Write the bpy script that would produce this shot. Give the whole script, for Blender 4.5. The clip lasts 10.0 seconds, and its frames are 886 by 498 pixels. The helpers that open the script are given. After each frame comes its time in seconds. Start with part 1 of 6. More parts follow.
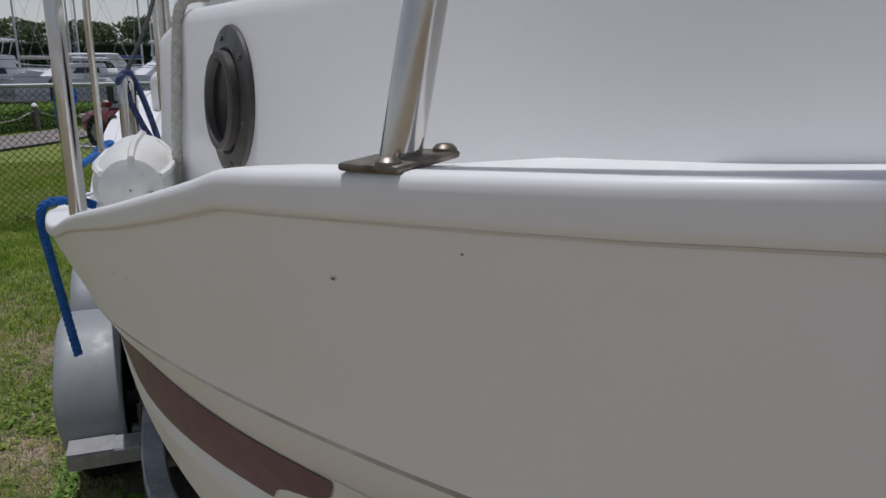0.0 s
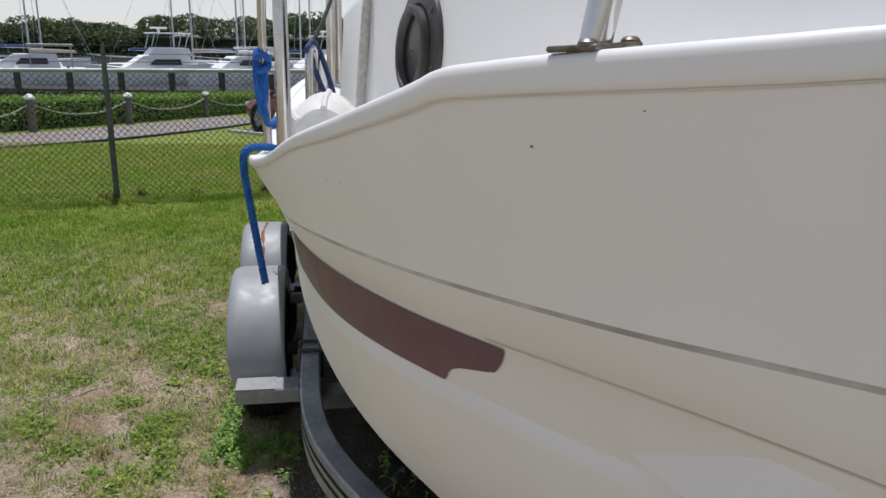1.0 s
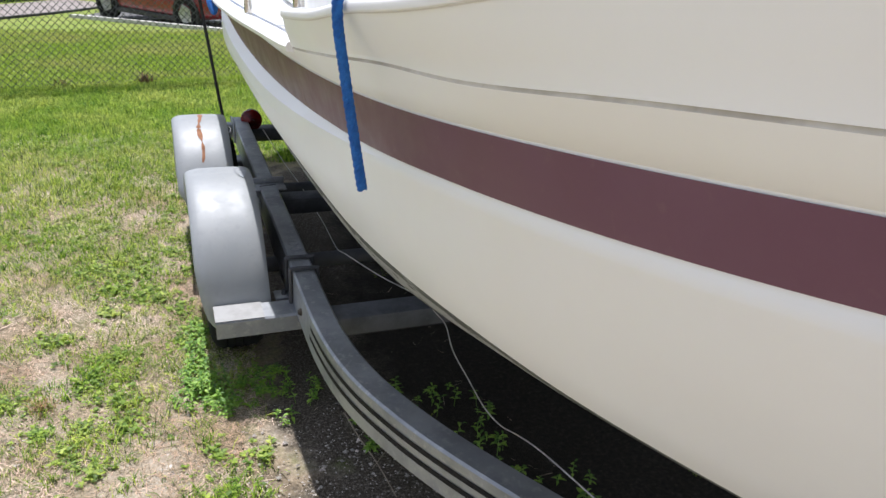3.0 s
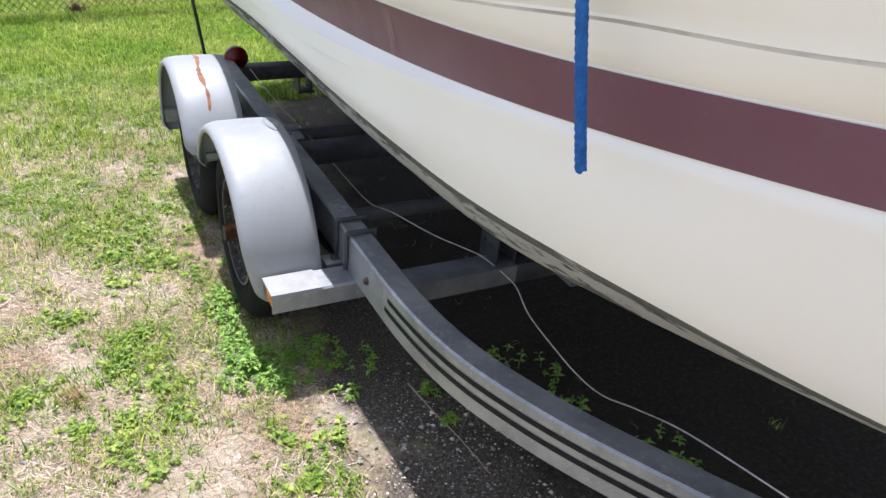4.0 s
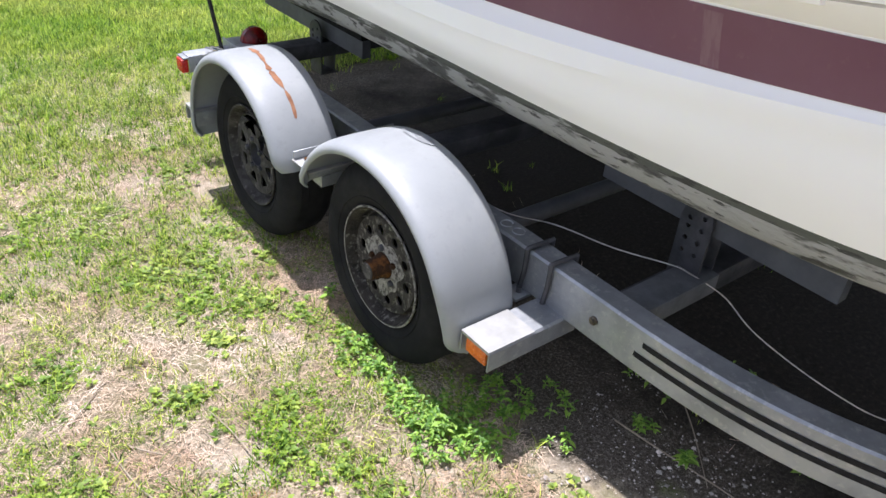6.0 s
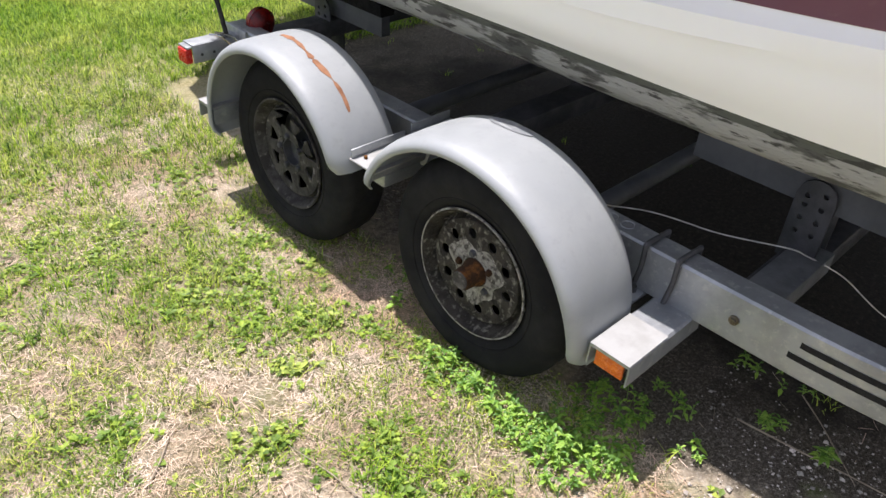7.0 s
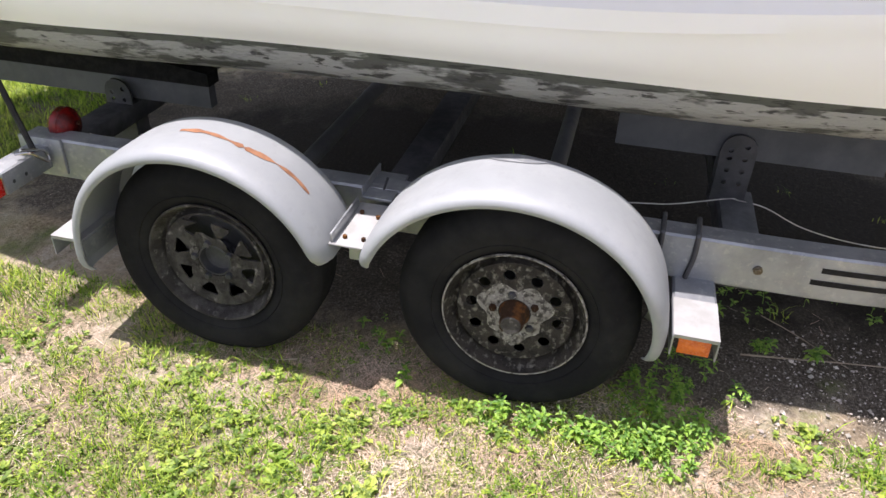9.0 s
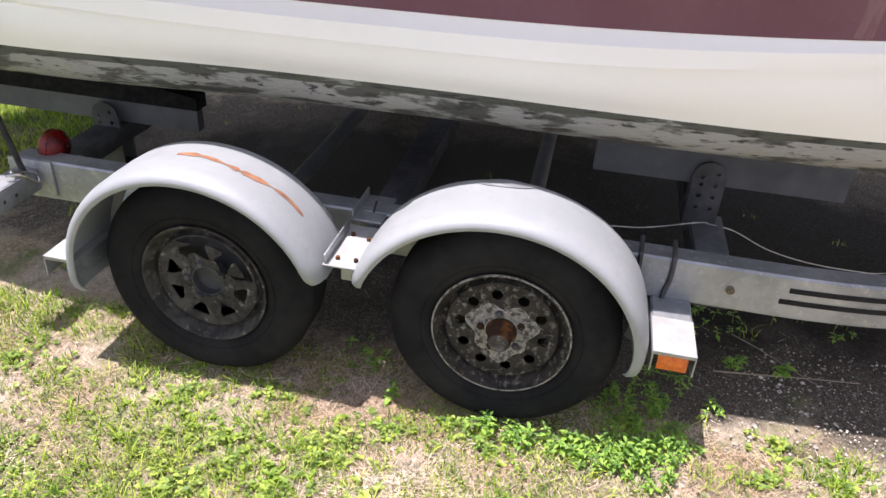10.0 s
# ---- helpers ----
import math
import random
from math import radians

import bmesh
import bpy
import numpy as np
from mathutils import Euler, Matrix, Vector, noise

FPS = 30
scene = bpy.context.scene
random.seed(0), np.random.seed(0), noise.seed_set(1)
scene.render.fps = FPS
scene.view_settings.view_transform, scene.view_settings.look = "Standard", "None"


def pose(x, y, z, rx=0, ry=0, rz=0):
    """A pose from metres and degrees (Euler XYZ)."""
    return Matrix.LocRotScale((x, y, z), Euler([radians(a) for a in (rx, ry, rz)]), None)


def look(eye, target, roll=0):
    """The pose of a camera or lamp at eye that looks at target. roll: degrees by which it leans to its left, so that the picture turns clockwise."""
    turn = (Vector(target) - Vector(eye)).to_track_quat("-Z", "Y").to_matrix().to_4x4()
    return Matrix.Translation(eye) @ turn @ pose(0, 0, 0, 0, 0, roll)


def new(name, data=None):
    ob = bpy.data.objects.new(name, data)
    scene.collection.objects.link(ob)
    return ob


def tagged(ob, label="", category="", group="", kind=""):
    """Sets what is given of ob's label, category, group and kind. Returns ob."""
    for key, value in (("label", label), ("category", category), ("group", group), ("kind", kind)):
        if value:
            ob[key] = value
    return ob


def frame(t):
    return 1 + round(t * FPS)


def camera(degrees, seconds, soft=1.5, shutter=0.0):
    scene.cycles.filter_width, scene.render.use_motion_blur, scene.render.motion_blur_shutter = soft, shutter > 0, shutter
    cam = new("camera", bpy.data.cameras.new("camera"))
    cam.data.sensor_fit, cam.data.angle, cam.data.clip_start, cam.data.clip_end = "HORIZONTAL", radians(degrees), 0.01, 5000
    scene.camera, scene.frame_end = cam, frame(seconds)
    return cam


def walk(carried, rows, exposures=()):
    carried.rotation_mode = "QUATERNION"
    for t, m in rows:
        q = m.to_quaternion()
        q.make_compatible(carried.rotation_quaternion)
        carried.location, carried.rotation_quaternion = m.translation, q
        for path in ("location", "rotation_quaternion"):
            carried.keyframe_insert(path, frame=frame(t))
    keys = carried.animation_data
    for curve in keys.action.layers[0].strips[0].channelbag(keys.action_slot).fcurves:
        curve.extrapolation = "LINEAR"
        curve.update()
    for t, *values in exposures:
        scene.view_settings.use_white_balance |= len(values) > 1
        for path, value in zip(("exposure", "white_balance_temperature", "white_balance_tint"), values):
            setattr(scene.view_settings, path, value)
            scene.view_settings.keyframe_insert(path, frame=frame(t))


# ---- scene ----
cam = camera(61.3, 10.0)
PATH = [
    (0, (0.539, -3.122, 1.77), (1.136, -1.291, 1.23), 0.8),
    (0.5, (0.524, -3.215, 1.756), (0.82, -1.296, 1.277), 1.4),
    (1, (0.467, -3.256, 1.707), (0.714, -1.35, 1.156), 1.3),
    (1.5, (0.363, -3.186, 1.638), (0.675, -1.305, 1.032), 2.6),
    (2, (0.192, -3.072, 1.603), (0.751, -1.258, 0.974), 1.9),
    (2.5, (0.096, -2.937, 1.573), (0.664, -1.173, 0.822), 3.0),
    (2.7, (0.074, -2.84, 1.557), (0.643, -1.086, 0.783), 3.0),
    (3.8, (-0.286, -2.414, 1.539), (0.46, -0.798, 0.627), 4.3),
    (4, (-0.353, -2.343, 1.534), (0.416, -0.766, 0.574), 4.4),
    (4.5, (-0.439, -2.084, 1.531), (0.273, -0.526, 0.499), 2.9),
    (5, (-0.575, -1.888, 1.533), (0.216, -0.424, 0.423), 3.3),
    (5.5, (-0.776, -1.695, 1.552), (0.161, -0.326, 0.434), 2.9),
    (6, (-0.951, -1.522, 1.527), (0.076, -0.188, 0.447), 4.3),
    (6.2, (-0.995, -1.421, 1.499), (0.045, -0.085, 0.434), 3.9),
    (7.3, (-1.188, -0.933, 1.467), (0.008, 0.161, 0.296), 3.4),
    (7.5, (-1.237, -0.819, 1.497), (0.029, 0.199, 0.331), 3.8),
    (8, (-1.302, -0.596, 1.483), (0.035, 0.332, 0.321), 4.7),
    (8.5, (-1.363, -0.365, 1.463), (0.096, 0.419, 0.343), 5.2),
    (9, (-1.493, -0.235, 1.462), (0.125, 0.229, 0.381), 1.2),
    (9.5, (-1.556, -0.194, 1.485), (0.081, 0.2, 0.406), 1.7),
    (10, (-1.573, -0.19, 1.496), (0.101, 0.194, 0.469), 2.9),
]
walk(cam, [(t, look(eye, target, roll)) for t, eye, target, roll in PATH],
     exposures=[(0.0, -0.68, 6000, 16), (0.5, -0.78, 6000, 15), (1.0, -0.06, 6100, 15), (1.5, 0.33, 6080, 14), (2.5, 0.58, 6120, 14), (4.0, 1.12, 5900, 18), (6.0, 1.18, 5980, 19), (7.5, 1.06, 6450, 18), (10.0, 1.3, 6320, 24)])

# ---- light ----
SUN = Vector((-0.05, 0.28, 1.0)).normalized()
world = bpy.data.worlds.new("world")
scene.world = world
world.use_nodes = True
wn = world.node_tree.nodes
sky = wn.new("ShaderNodeTexSky")
sky.sky_type = "NISHITA"
sky.sun_disc = False
sky.sun_elevation = math.asin(SUN.z)
sky.sun_rotation = math.atan2(SUN.x, SUN.y)
sky.air_density, sky.dust_density, sky.ozone_density = 1.0, 0.15, 3.0
# thin summer haze: a paler sky than clear air gives
haze = wn.new("ShaderNodeHueSaturation")
haze.inputs["Saturation"].default_value = 0.36
world.node_tree.links.new(sky.outputs[0], haze.inputs["Color"])
world.node_tree.links.new(haze.outputs[0], wn["Background"].inputs[0])
wn["Background"].inputs[1].default_value = 0.105
sun = new("sun", bpy.data.lights.new("sun", "SUN"))
sun.data.energy, sun.data.angle, sun.data.color = 3.6, radians(0.53), (1.0, 0.965, 0.91)
sun.matrix_world = look(SUN * 30, (0, 0, 0))


# ---- materials ----
def material(name, base, rough=0.5, metal=0.0, second=None, scale=4.0, mix=(0.42, 0.62), fine=None, fine_scale=60.0,
             fine_mix=(0.5, 0.75), bump=0.0, bump_scale=80.0, rough_var=0.1, island=0.0, objects=0.0, coat=0.0, stretch=(1, 1, 1),
             spec=0.5, trans=0.0):
    """A surface of two or three colours broken up by noise at two scales, with relief and uneven gloss."""
    m = bpy.data.materials.new(name)
    m.use_nodes = True
    nt = m.node_tree
    nd, ln = nt.nodes, nt.links
    bs = nd["Principled BSDF"]
    co = nd.new("ShaderNodeTexCoord")
    mp = nd.new("ShaderNodeMapping")
    mp.inputs["Scale"].default_value = stretch
    ln.new(co.outputs["Object"], mp.inputs[0])

    def noisy(sc, detail=5.0):
        n = nd.new("ShaderNodeTexNoise")
        n.inputs["Scale"].default_value, n.inputs["Detail"].default_value = sc, detail
        n.inputs["Roughness"].default_value = 0.62
        ln.new(mp.outputs[0], n.inputs["Vector"])
        return n.outputs["Fac"]

    def blend(fac, a, b):
        n = nd.new("ShaderNodeMix")
        n.data_type = "RGBA"
        ln.new(fac, n.inputs[0])
        for sock, v in ((n.inputs[6], a), (n.inputs[7], b)):
            if isinstance(v, tuple):
                sock.default_value = (*v, 1)
            else:
                ln.new(v, sock)
        return n.outputs[2]

    def remap(fac, lo, hi, to0=0.0, to1=1.0):
        n = nd.new("ShaderNodeMapRange")
        n.inputs[1].default_value, n.inputs[2].default_value = lo, hi
        n.inputs[3].default_value, n.inputs[4].default_value = to0, to1
        ln.new(fac, n.inputs[0])
        return n.outputs[0]

    colour = base
    if second:
        colour = blend(remap(noisy(scale), *mix), base, second)
    if fine:
        colour = blend(remap(noisy(fine_scale), *fine_mix), colour, fine)
    if island or objects:
        g = nd.new("ShaderNodeNewGeometry") if island else nd.new("ShaderNodeObjectInfo")
        r = g.outputs["Random Per Island"] if island else g.outputs["Random"]
        hsv = nd.new("ShaderNodeHueSaturation")
        amount = island or objects
        ln.new(remap(r, 0, 1, 1 - amount, 1 + amount), hsv.inputs["Value"])
        ln.new(remap(r, 0, 1, 0.5 + 0.04 * amount, 0.5 - 0.05 * amount), hsv.inputs["Hue"])
        if isinstance(colour, tuple):
            hsv.inputs["Color"].default_value = (*colour, 1)
        else:
            ln.new(colour, hsv.inputs["Color"])
        colour = hsv.outputs[0]
    if isinstance(colour, tuple):
        bs.inputs["Base Color"].default_value = (*colour, 1)
    else:
        ln.new(colour, bs.inputs["Base Color"])
    bs.inputs["Metallic"].default_value = metal
    bs.inputs["Specular IOR Level"].default_value = spec
    bs.inputs["Coat Weight"].default_value = coat
    bs.inputs["Transmission Weight"].default_value = trans
    if rough_var:
        ln.new(remap(noisy(scale * 3 + 3), 0.3, 0.7, max(0.02, rough - rough_var), min(1, rough + rough_var)), bs.inputs["Roughness"])
    else:
        bs.inputs["Roughness"].default_value = rough
    if bump:
        b = nd.new("ShaderNodeBump")
        b.inputs["Strength"].default_value, b.inputs["Distance"].default_value = bump, 0.01
        ln.new(noisy(bump_scale, 6.0), b.inputs["Height"])
        ln.new(b.outputs[0], bs.inputs["Normal"])
    return m


def leaf(m, share=0.4):
    """Lets part of the light through a leaf's blade."""
    nt = m.node_tree
    bs, out = nt.nodes["Principled BSDF"], nt.nodes["Material Output"]
    tr, mx = nt.nodes.new("ShaderNodeBsdfTranslucent"), nt.nodes.new("ShaderNodeMixShader")
    src = bs.inputs["Base Color"].links[0].from_socket
    nt.links.new(src, tr.inputs[0])
    mx.inputs[0].default_value = share
    nt.links.new(bs.outputs[0], mx.inputs[1])
    nt.links.new(tr.outputs[0], mx.inputs[2])
    nt.links.new(mx.outputs[0], out.inputs[0])
    return m


GEL = material("gelcoat", (0.87, 0.87, 0.85), 0.4, second=(0.845, 0.835, 0.8), scale=1.6, mix=(0.4, 0.75), fine=(0.74, 0.725, 0.67),
               fine_scale=14, fine_mix=(0.72, 0.9), bump=0.006, bump_scale=9, rough_var=0.08, coat=0.04)
DECK = material("deck_gelcoat", (0.8, 0.8, 0.78), 0.45, second=(0.75, 0.75, 0.72), scale=5, bump=0.1, bump_scale=220)
MAROON = material("maroon_stripe", (0.132, 0.051, 0.084), 0.4, second=(0.15, 0.066, 0.1), scale=3, fine=(0.18, 0.095, 0.115),
                  fine_scale=40, fine_mix=(0.6, 0.9), rough_var=0.08)
# mottled grey-brown strip that draws the groove as a soft line
GROOVELINE = material("groove_line", (0.44, 0.41, 0.35), 0.75, second=(0.72, 0.7, 0.65), scale=7, mix=(0.4, 0.7), fine=(0.36, 0.32, 0.27), fine_scale=26, fine_mix=(0.58, 0.8))
BOTTOM = material("worn_bottom_paint", (0.34, 0.345, 0.33), 0.75, second=(0.09, 0.092, 0.084), scale=11, mix=(0.5, 0.57), fine=(0.05, 0.05, 0.046), fine_scale=26,
                  fine_mix=(0.57, 0.62), bump=0.8, bump_scale=70, stretch=(1, 0.45, 1.6))
BOOTLINE = material("dark_boot_line", (0.085, 0.092, 0.078), 0.75, second=(0.3, 0.31, 0.29), scale=11, mix=(0.57, 0.61), fine=(0.04, 0.04, 0.037), fine_scale=40,
                    fine_mix=(0.55, 0.6), bump=0.4, bump_scale=60, stretch=(1, 0.35, 2.2))
PALEMAROON = material("rubbed_maroon", (0.19, 0.105, 0.13), 0.45, second=(0.14, 0.058, 0.09), scale=30, mix=(0.45, 0.7), stretch=(1, 2.5, 0.4))
GRIME_DARK = material("dark_chip", (0.34, 0.32, 0.29), 0.8, second=(0.2, 0.19, 0.17), scale=200)
GALV = material("galvanised_steel", (0.36, 0.375, 0.39), 0.5, 0.65, second=(0.26, 0.275, 0.29), scale=7, fine=(0.5, 0.5, 0.5), fine_scale=45,
                fine_mix=(0.55, 0.8), bump=0.08, bump_scale=120)
FENDER = material("silver_fender_paint", (0.278, 0.294, 0.3), 0.52, 0.1, second=(0.31, 0.324, 0.328), scale=5, fine=(0.25, 0.262, 0.265), fine_scale=34,
                  fine_mix=(0.55, 0.85), bump=0.06, bump_scale=200)
RUSTPAINT = material("rusty_scrape", (0.3, 0.14, 0.07), 0.85, second=(0.2, 0.085, 0.04), scale=25, bump=0.3, bump_scale=150)
RUST = material("rust", (0.04, 0.02, 0.01), 0.9, second=(0.15, 0.06, 0.016), scale=30, mix=(0.5, 0.64), bump=0.5, bump_scale=140, spec=0.2)
RUBBER = material("tyre_rubber", (0.0125, 0.0125, 0.013), 0.92, second=(0.022, 0.0215, 0.021), scale=6, fine=(0.045, 0.041, 0.037), fine_scale=90,
                  fine_mix=(0.66, 0.85), bump=0.15, bump_scale=90, spec=0.1)
RIM = material("corroded_rim", (0.045, 0.039, 0.032), 0.85, 0.0, second=(0.018, 0.016, 0.014), scale=22, mix=(0.42, 0.62), fine=(0.24, 0.225, 0.19),
               fine_scale=48, fine_mix=(0.53, 0.7), bump=0.7, bump_scale=150, spec=0.25)
RIMDARK = material("dirty_dark_rim", (0.034, 0.031, 0.028), 0.85, 0.0, second=(0.075, 0.07, 0.063), scale=16, mix=(0.44, 0.6), fine=(0.24, 0.225, 0.2),
                   fine_scale=40, fine_mix=(0.58, 0.74), bump=0.6, bump_scale=110, spec=0.2)
FLAKEDARK = material("dirty_flaked_paint", (0.05, 0.046, 0.041), 0.85, second=(0.15, 0.142, 0.128), scale=24, mix=(0.5, 0.6), fine=(0.02, 0.018, 0.016), fine_scale=60,
                     fine_mix=(0.54, 0.66), bump=0.6, bump_scale=120, spec=0.2)
FLAKE = material("flaked_wheel_paint", (0.27, 0.255, 0.225), 0.8, second=(0.05, 0.044, 0.038), scale=48, mix=(0.46, 0.6), fine=(0.5, 0.47, 0.42), fine_scale=120,
                 fine_mix=(0.55, 0.7), bump=0.7, bump_scale=160)
DARKSTEEL = material("dark_steel", (0.045, 0.047, 0.05), 0.6, 0.3, second=(0.08, 0.08, 0.085), scale=12, bump=0.15)
# galvanised steel again, coloured darker for the shade under the hull
STUBGREY = material("shaded_galvanised_steel", (0.2, 0.208, 0.218), 0.6, 0.4, second=(0.14, 0.148, 0.156), scale=9, fine=(0.3, 0.3, 0.3), fine_scale=50, fine_mix=(0.6, 0.8), bump=0.08)
BUNK = material("bunk_aluminium", (0.1, 0.105, 0.112), 0.7, 0.1, second=(0.072, 0.076, 0.082), scale=6, bump=0.1)
TAPE = material("white_tape", (0.33, 0.33, 0.322), 0.8, second=(0.285, 0.285, 0.272), scale=18, fine=(0.45, 0.43, 0.4), fine_scale=70, fine_mix=(0.68, 0.85))
BLACKTAPE = material("black_tape", (0.006, 0.006, 0.007), 0.7, second=(0.014, 0.014, 0.015), scale=40, spec=0.25)
STAINLESS = material("stainless_steel", (0.56, 0.55, 0.53), 0.16, 1.0, second=(0.48, 0.46, 0.43), scale=10, rough_var=0.08)
BOLT = material("dull_bolt_steel", (0.22, 0.2, 0.17), 0.45, 0.9, second=(0.13, 0.105, 0.08), scale=60)
ROPEBLUE = material("blue_rope", (0.015, 0.13, 0.48), 0.8, second=(0.03, 0.2, 0.62), scale=60, bump=0.9, bump_scale=260)
ROPEWHITE = material("white_rope", (0.68, 0.67, 0.62), 0.85, second=(0.55, 0.54, 0.5), scale=90, bump=0.5, bump_scale=300)
BLACKSTRAP = material("black_strap", (0.012, 0.012, 0.013), 0.8, second=(0.03, 0.03, 0.03), scale=40)
DARKBLUE = material("dark_blue_line", (0.02, 0.035, 0.1), 0.8, second=(0.05, 0.08, 0.2), scale=90)
PORTFRAME = material("grey_port_frame", (0.052, 0.046, 0.042), 0.45, 0.1, second=(0.085, 0.077, 0.07), scale=12, bump=0.05)
DARKGLASS = material("dark_port_glass", (0.008, 0.008, 0.008), 0.2, rough_var=0.05, spec=0.25)
FAINTLINE = material("faint_crease_line", (0.66, 0.635, 0.59), 0.7, second=(0.78, 0.765, 0.73), scale=5, mix=(0.35, 0.7), fine=(0.5, 0.46, 0.4), fine_scale=18, fine_mix=(0.6, 0.85))
REDLENS = material("red_lens", (0.2, 0.004, 0.003), 0.2, second=(0.05, 0.002, 0.002), scale=18, mix=(0.35, 0.6), bump=0.25, bump_scale=220, spec=0.4)
MARKERLENS = material("red_marker_lens", (0.5, 0.016, 0.01), 0.25, second=(0.4, 0.012, 0.008), scale=40, bump=0.3, bump_scale=300)
AMBER = material("amber_lens", (0.72, 0.16, 0.012), 0.25, second=(0.6, 0.11, 0.01), scale=60, bump=0.4, bump_scale=400, coat=0.3)
WIRE = material("grey_wire", (0.66, 0.64, 0.58), 0.6, second=(0.45, 0.43, 0.4), scale=30)
PLASTIC = material("white_plastic", (0.78, 0.78, 0.75), 0.35, second=(0.68, 0.67, 0.62), scale=9, fine=(0.5, 0.48, 0.42), fine_scale=40, fine_mix=(0.7, 0.9))
BARGREY = material("grey_lettering", (0.2, 0.2, 0.22), 0.5, second=(0.26, 0.26, 0.28), scale=20)
STICKER = material("red_sticker", (0.55, 0.05, 0.06), 0.5, second=(0.5, 0.07, 0.08), scale=20)


# ---- shapes ----
BASE = {}


def thing(name, label, category, at=(0, 0, 0), group="", kind=""):
    """An empty at the base of a thing; its parts are given in world metres."""
    ob = new(name)
    ob.empty_display_size = 0.1
    ob.location = at
    BASE[ob] = Vector(at)
    return tagged(ob, label, category, group, kind)


def mesh_of(name, bm, mats, angle=35):
    bmesh.ops.recalc_face_normals(bm, faces=bm.faces)
    me = bpy.data.meshes.new(name)
    bm.to_mesh(me)
    bm.free()
    for m in (mats if isinstance(mats, (list, tuple)) else [mats]):
        me.materials.append(m)
    me.polygons.foreach_set("use_smooth", [True] * len(me.polygons))
    me.set_sharp_from_angle(angle=radians(angle))
    return me


def part(name, bm, mats, parent, label="", angle=35):
    """Links a bmesh, in world metres, as one mesh under a thing or under a part."""
    bmesh.ops.translate(bm, verts=bm.verts, vec=-BASE[parent])
    ob = new(name, mesh_of(name, bm, mats, angle))
    ob.parent = parent
    BASE[ob] = BASE[parent]
    return tagged(ob, label)


def solo(name, bm, mats, label, category, group="", kind="", angle=35):
    ob = new(name, mesh_of(name, bm, mats, angle))
    BASE[ob] = Vector((0, 0, 0))
    return tagged(ob, label, category, group, kind)


def box(x0, x1, y0, y1, z0, z1, bevel=0.004, bm=None, seg=2):
    bm = bm or bmesh.new()
    made = bmesh.ops.create_cube(bm, size=1.0)["verts"]
    for v in made:
        v.co = Vector(((x0 + x1) / 2 + v.co.x * (x1 - x0), (y0 + y1) / 2 + v.co.y * (y1 - y0), (z0 + z1) / 2 + v.co.z * (z1 - z0)))
    if bevel:
        edges = list({e for v in made for e in v.link_edges})
        bmesh.ops.bevel(bm, geom=edges, offset=bevel, segments=seg, affect="EDGES", profile=0.5)
    return bm


def loft(rows, bm=None, closed=False, cap=False, index=None):
    """A skin over rows of points; index gives the material of each strip between neighbours of a row."""
    bm = bm or bmesh.new()
    grid = [[bm.verts.new(p) for p in row] for row in rows]
    n = len(rows[0])
    for a, b in zip(grid, grid[1:]):
        for i in range(n if closed else n - 1):
            j = (i + 1) % n
            f = bm.faces.new((a[i], a[j], b[j], b[i]))
            if index:
                f.material_index = index[i]
    if cap:
        for r in (grid[0], grid[-1]):
            bm.faces.new(r)
    return bm


def tube(points, radius, n=10, bm=None, cap=True, twist=0.0):
    """A round bar along points; radius is one number or one for each point."""
    pts = [Vector(p) for p in points]
    rad = radius if isinstance(radius, (list, tuple)) else [radius] * len(pts)
    rows, up = [], None
    for i, p in enumerate(pts):
        d = (pts[min(i + 1, len(pts) - 1)] - pts[max(i - 1, 0)]).normalized()
        if up is None:
            up = d.orthogonal().normalized()
        up = (up - d * up.dot(d)).normalized()
        side = d.cross(up)
        rows.append([p + (up * math.cos(a) + side * math.sin(a)) * rad[i] for a in (2 * math.pi * k / n + twist * i for k in range(n))])
    return loft(rows, bm, closed=True, cap=cap)


def curve(points, steps=8):
    """Points of a smooth curve through the given ones."""
    p = [Vector(q) for q in points]
    out = []
    for i in range(len(p) - 1):
        a, b, c, d = p[max(i - 1, 0)], p[i], p[i + 1], p[min(i + 2, len(p) - 1)]
        for k in range(steps):
            t = k / steps
            out.append(0.5 * (2 * b + (c - a) * t + (2 * a - 5 * b + 4 * c - d) * t * t + (3 * b - a - 3 * c + d) * t ** 3))
    return out + [p[-1]]


def revolve(profile, n=40, centre=(0, 0, 0), axis="x", bm=None):
    """A turned shape: profile of (radius, distance along the axis)."""
    rows = []
    for r, h in profile:
        row = []
        for k in range(n):
            a = 2 * math.pi * k / n
            c, s = r * math.cos(a), r * math.sin(a)
            q = {"x": (h, c, s), "y": (c, h, s), "z": (c, s, h)}[axis]
            row.append(Vector(centre) + Vector(q))
        rows.append(row)
    return loft(rows, bm, closed=True)


def spline(table, ys):
    """Smooth columns through a table of rows (y, a, b, ...)."""
    t = np.array(table, float)
    y, v = t[:, 0], t[:, 1:]
    s = (v[1:] - v[:-1]) / (y[1:] - y[:-1])[:, None]
    m = np.vstack([s[:1], (s[1:] * (y[1:-1] - y[:-2])[:, None] + s[:-1] * (y[2:] - y[1:-1])[:, None]) / (y[2:] - y[:-2])[:, None], s[-1:]])
    i = np.clip(np.searchsorted(y, ys) - 1, 0, len(y) - 2)
    h = (y[i + 1] - y[i])[:, None]
    u = ((ys - y[i]) / (y[i + 1] - y[i]))[:, None]
    return ((1 + 2 * u) * (1 - u) ** 2 * v[i] + u * (1 - u) ** 2 * h * m[i] + u * u * (3 - 2 * u) * v[i + 1] + u * u * (u - 1) * h * m[i + 1])


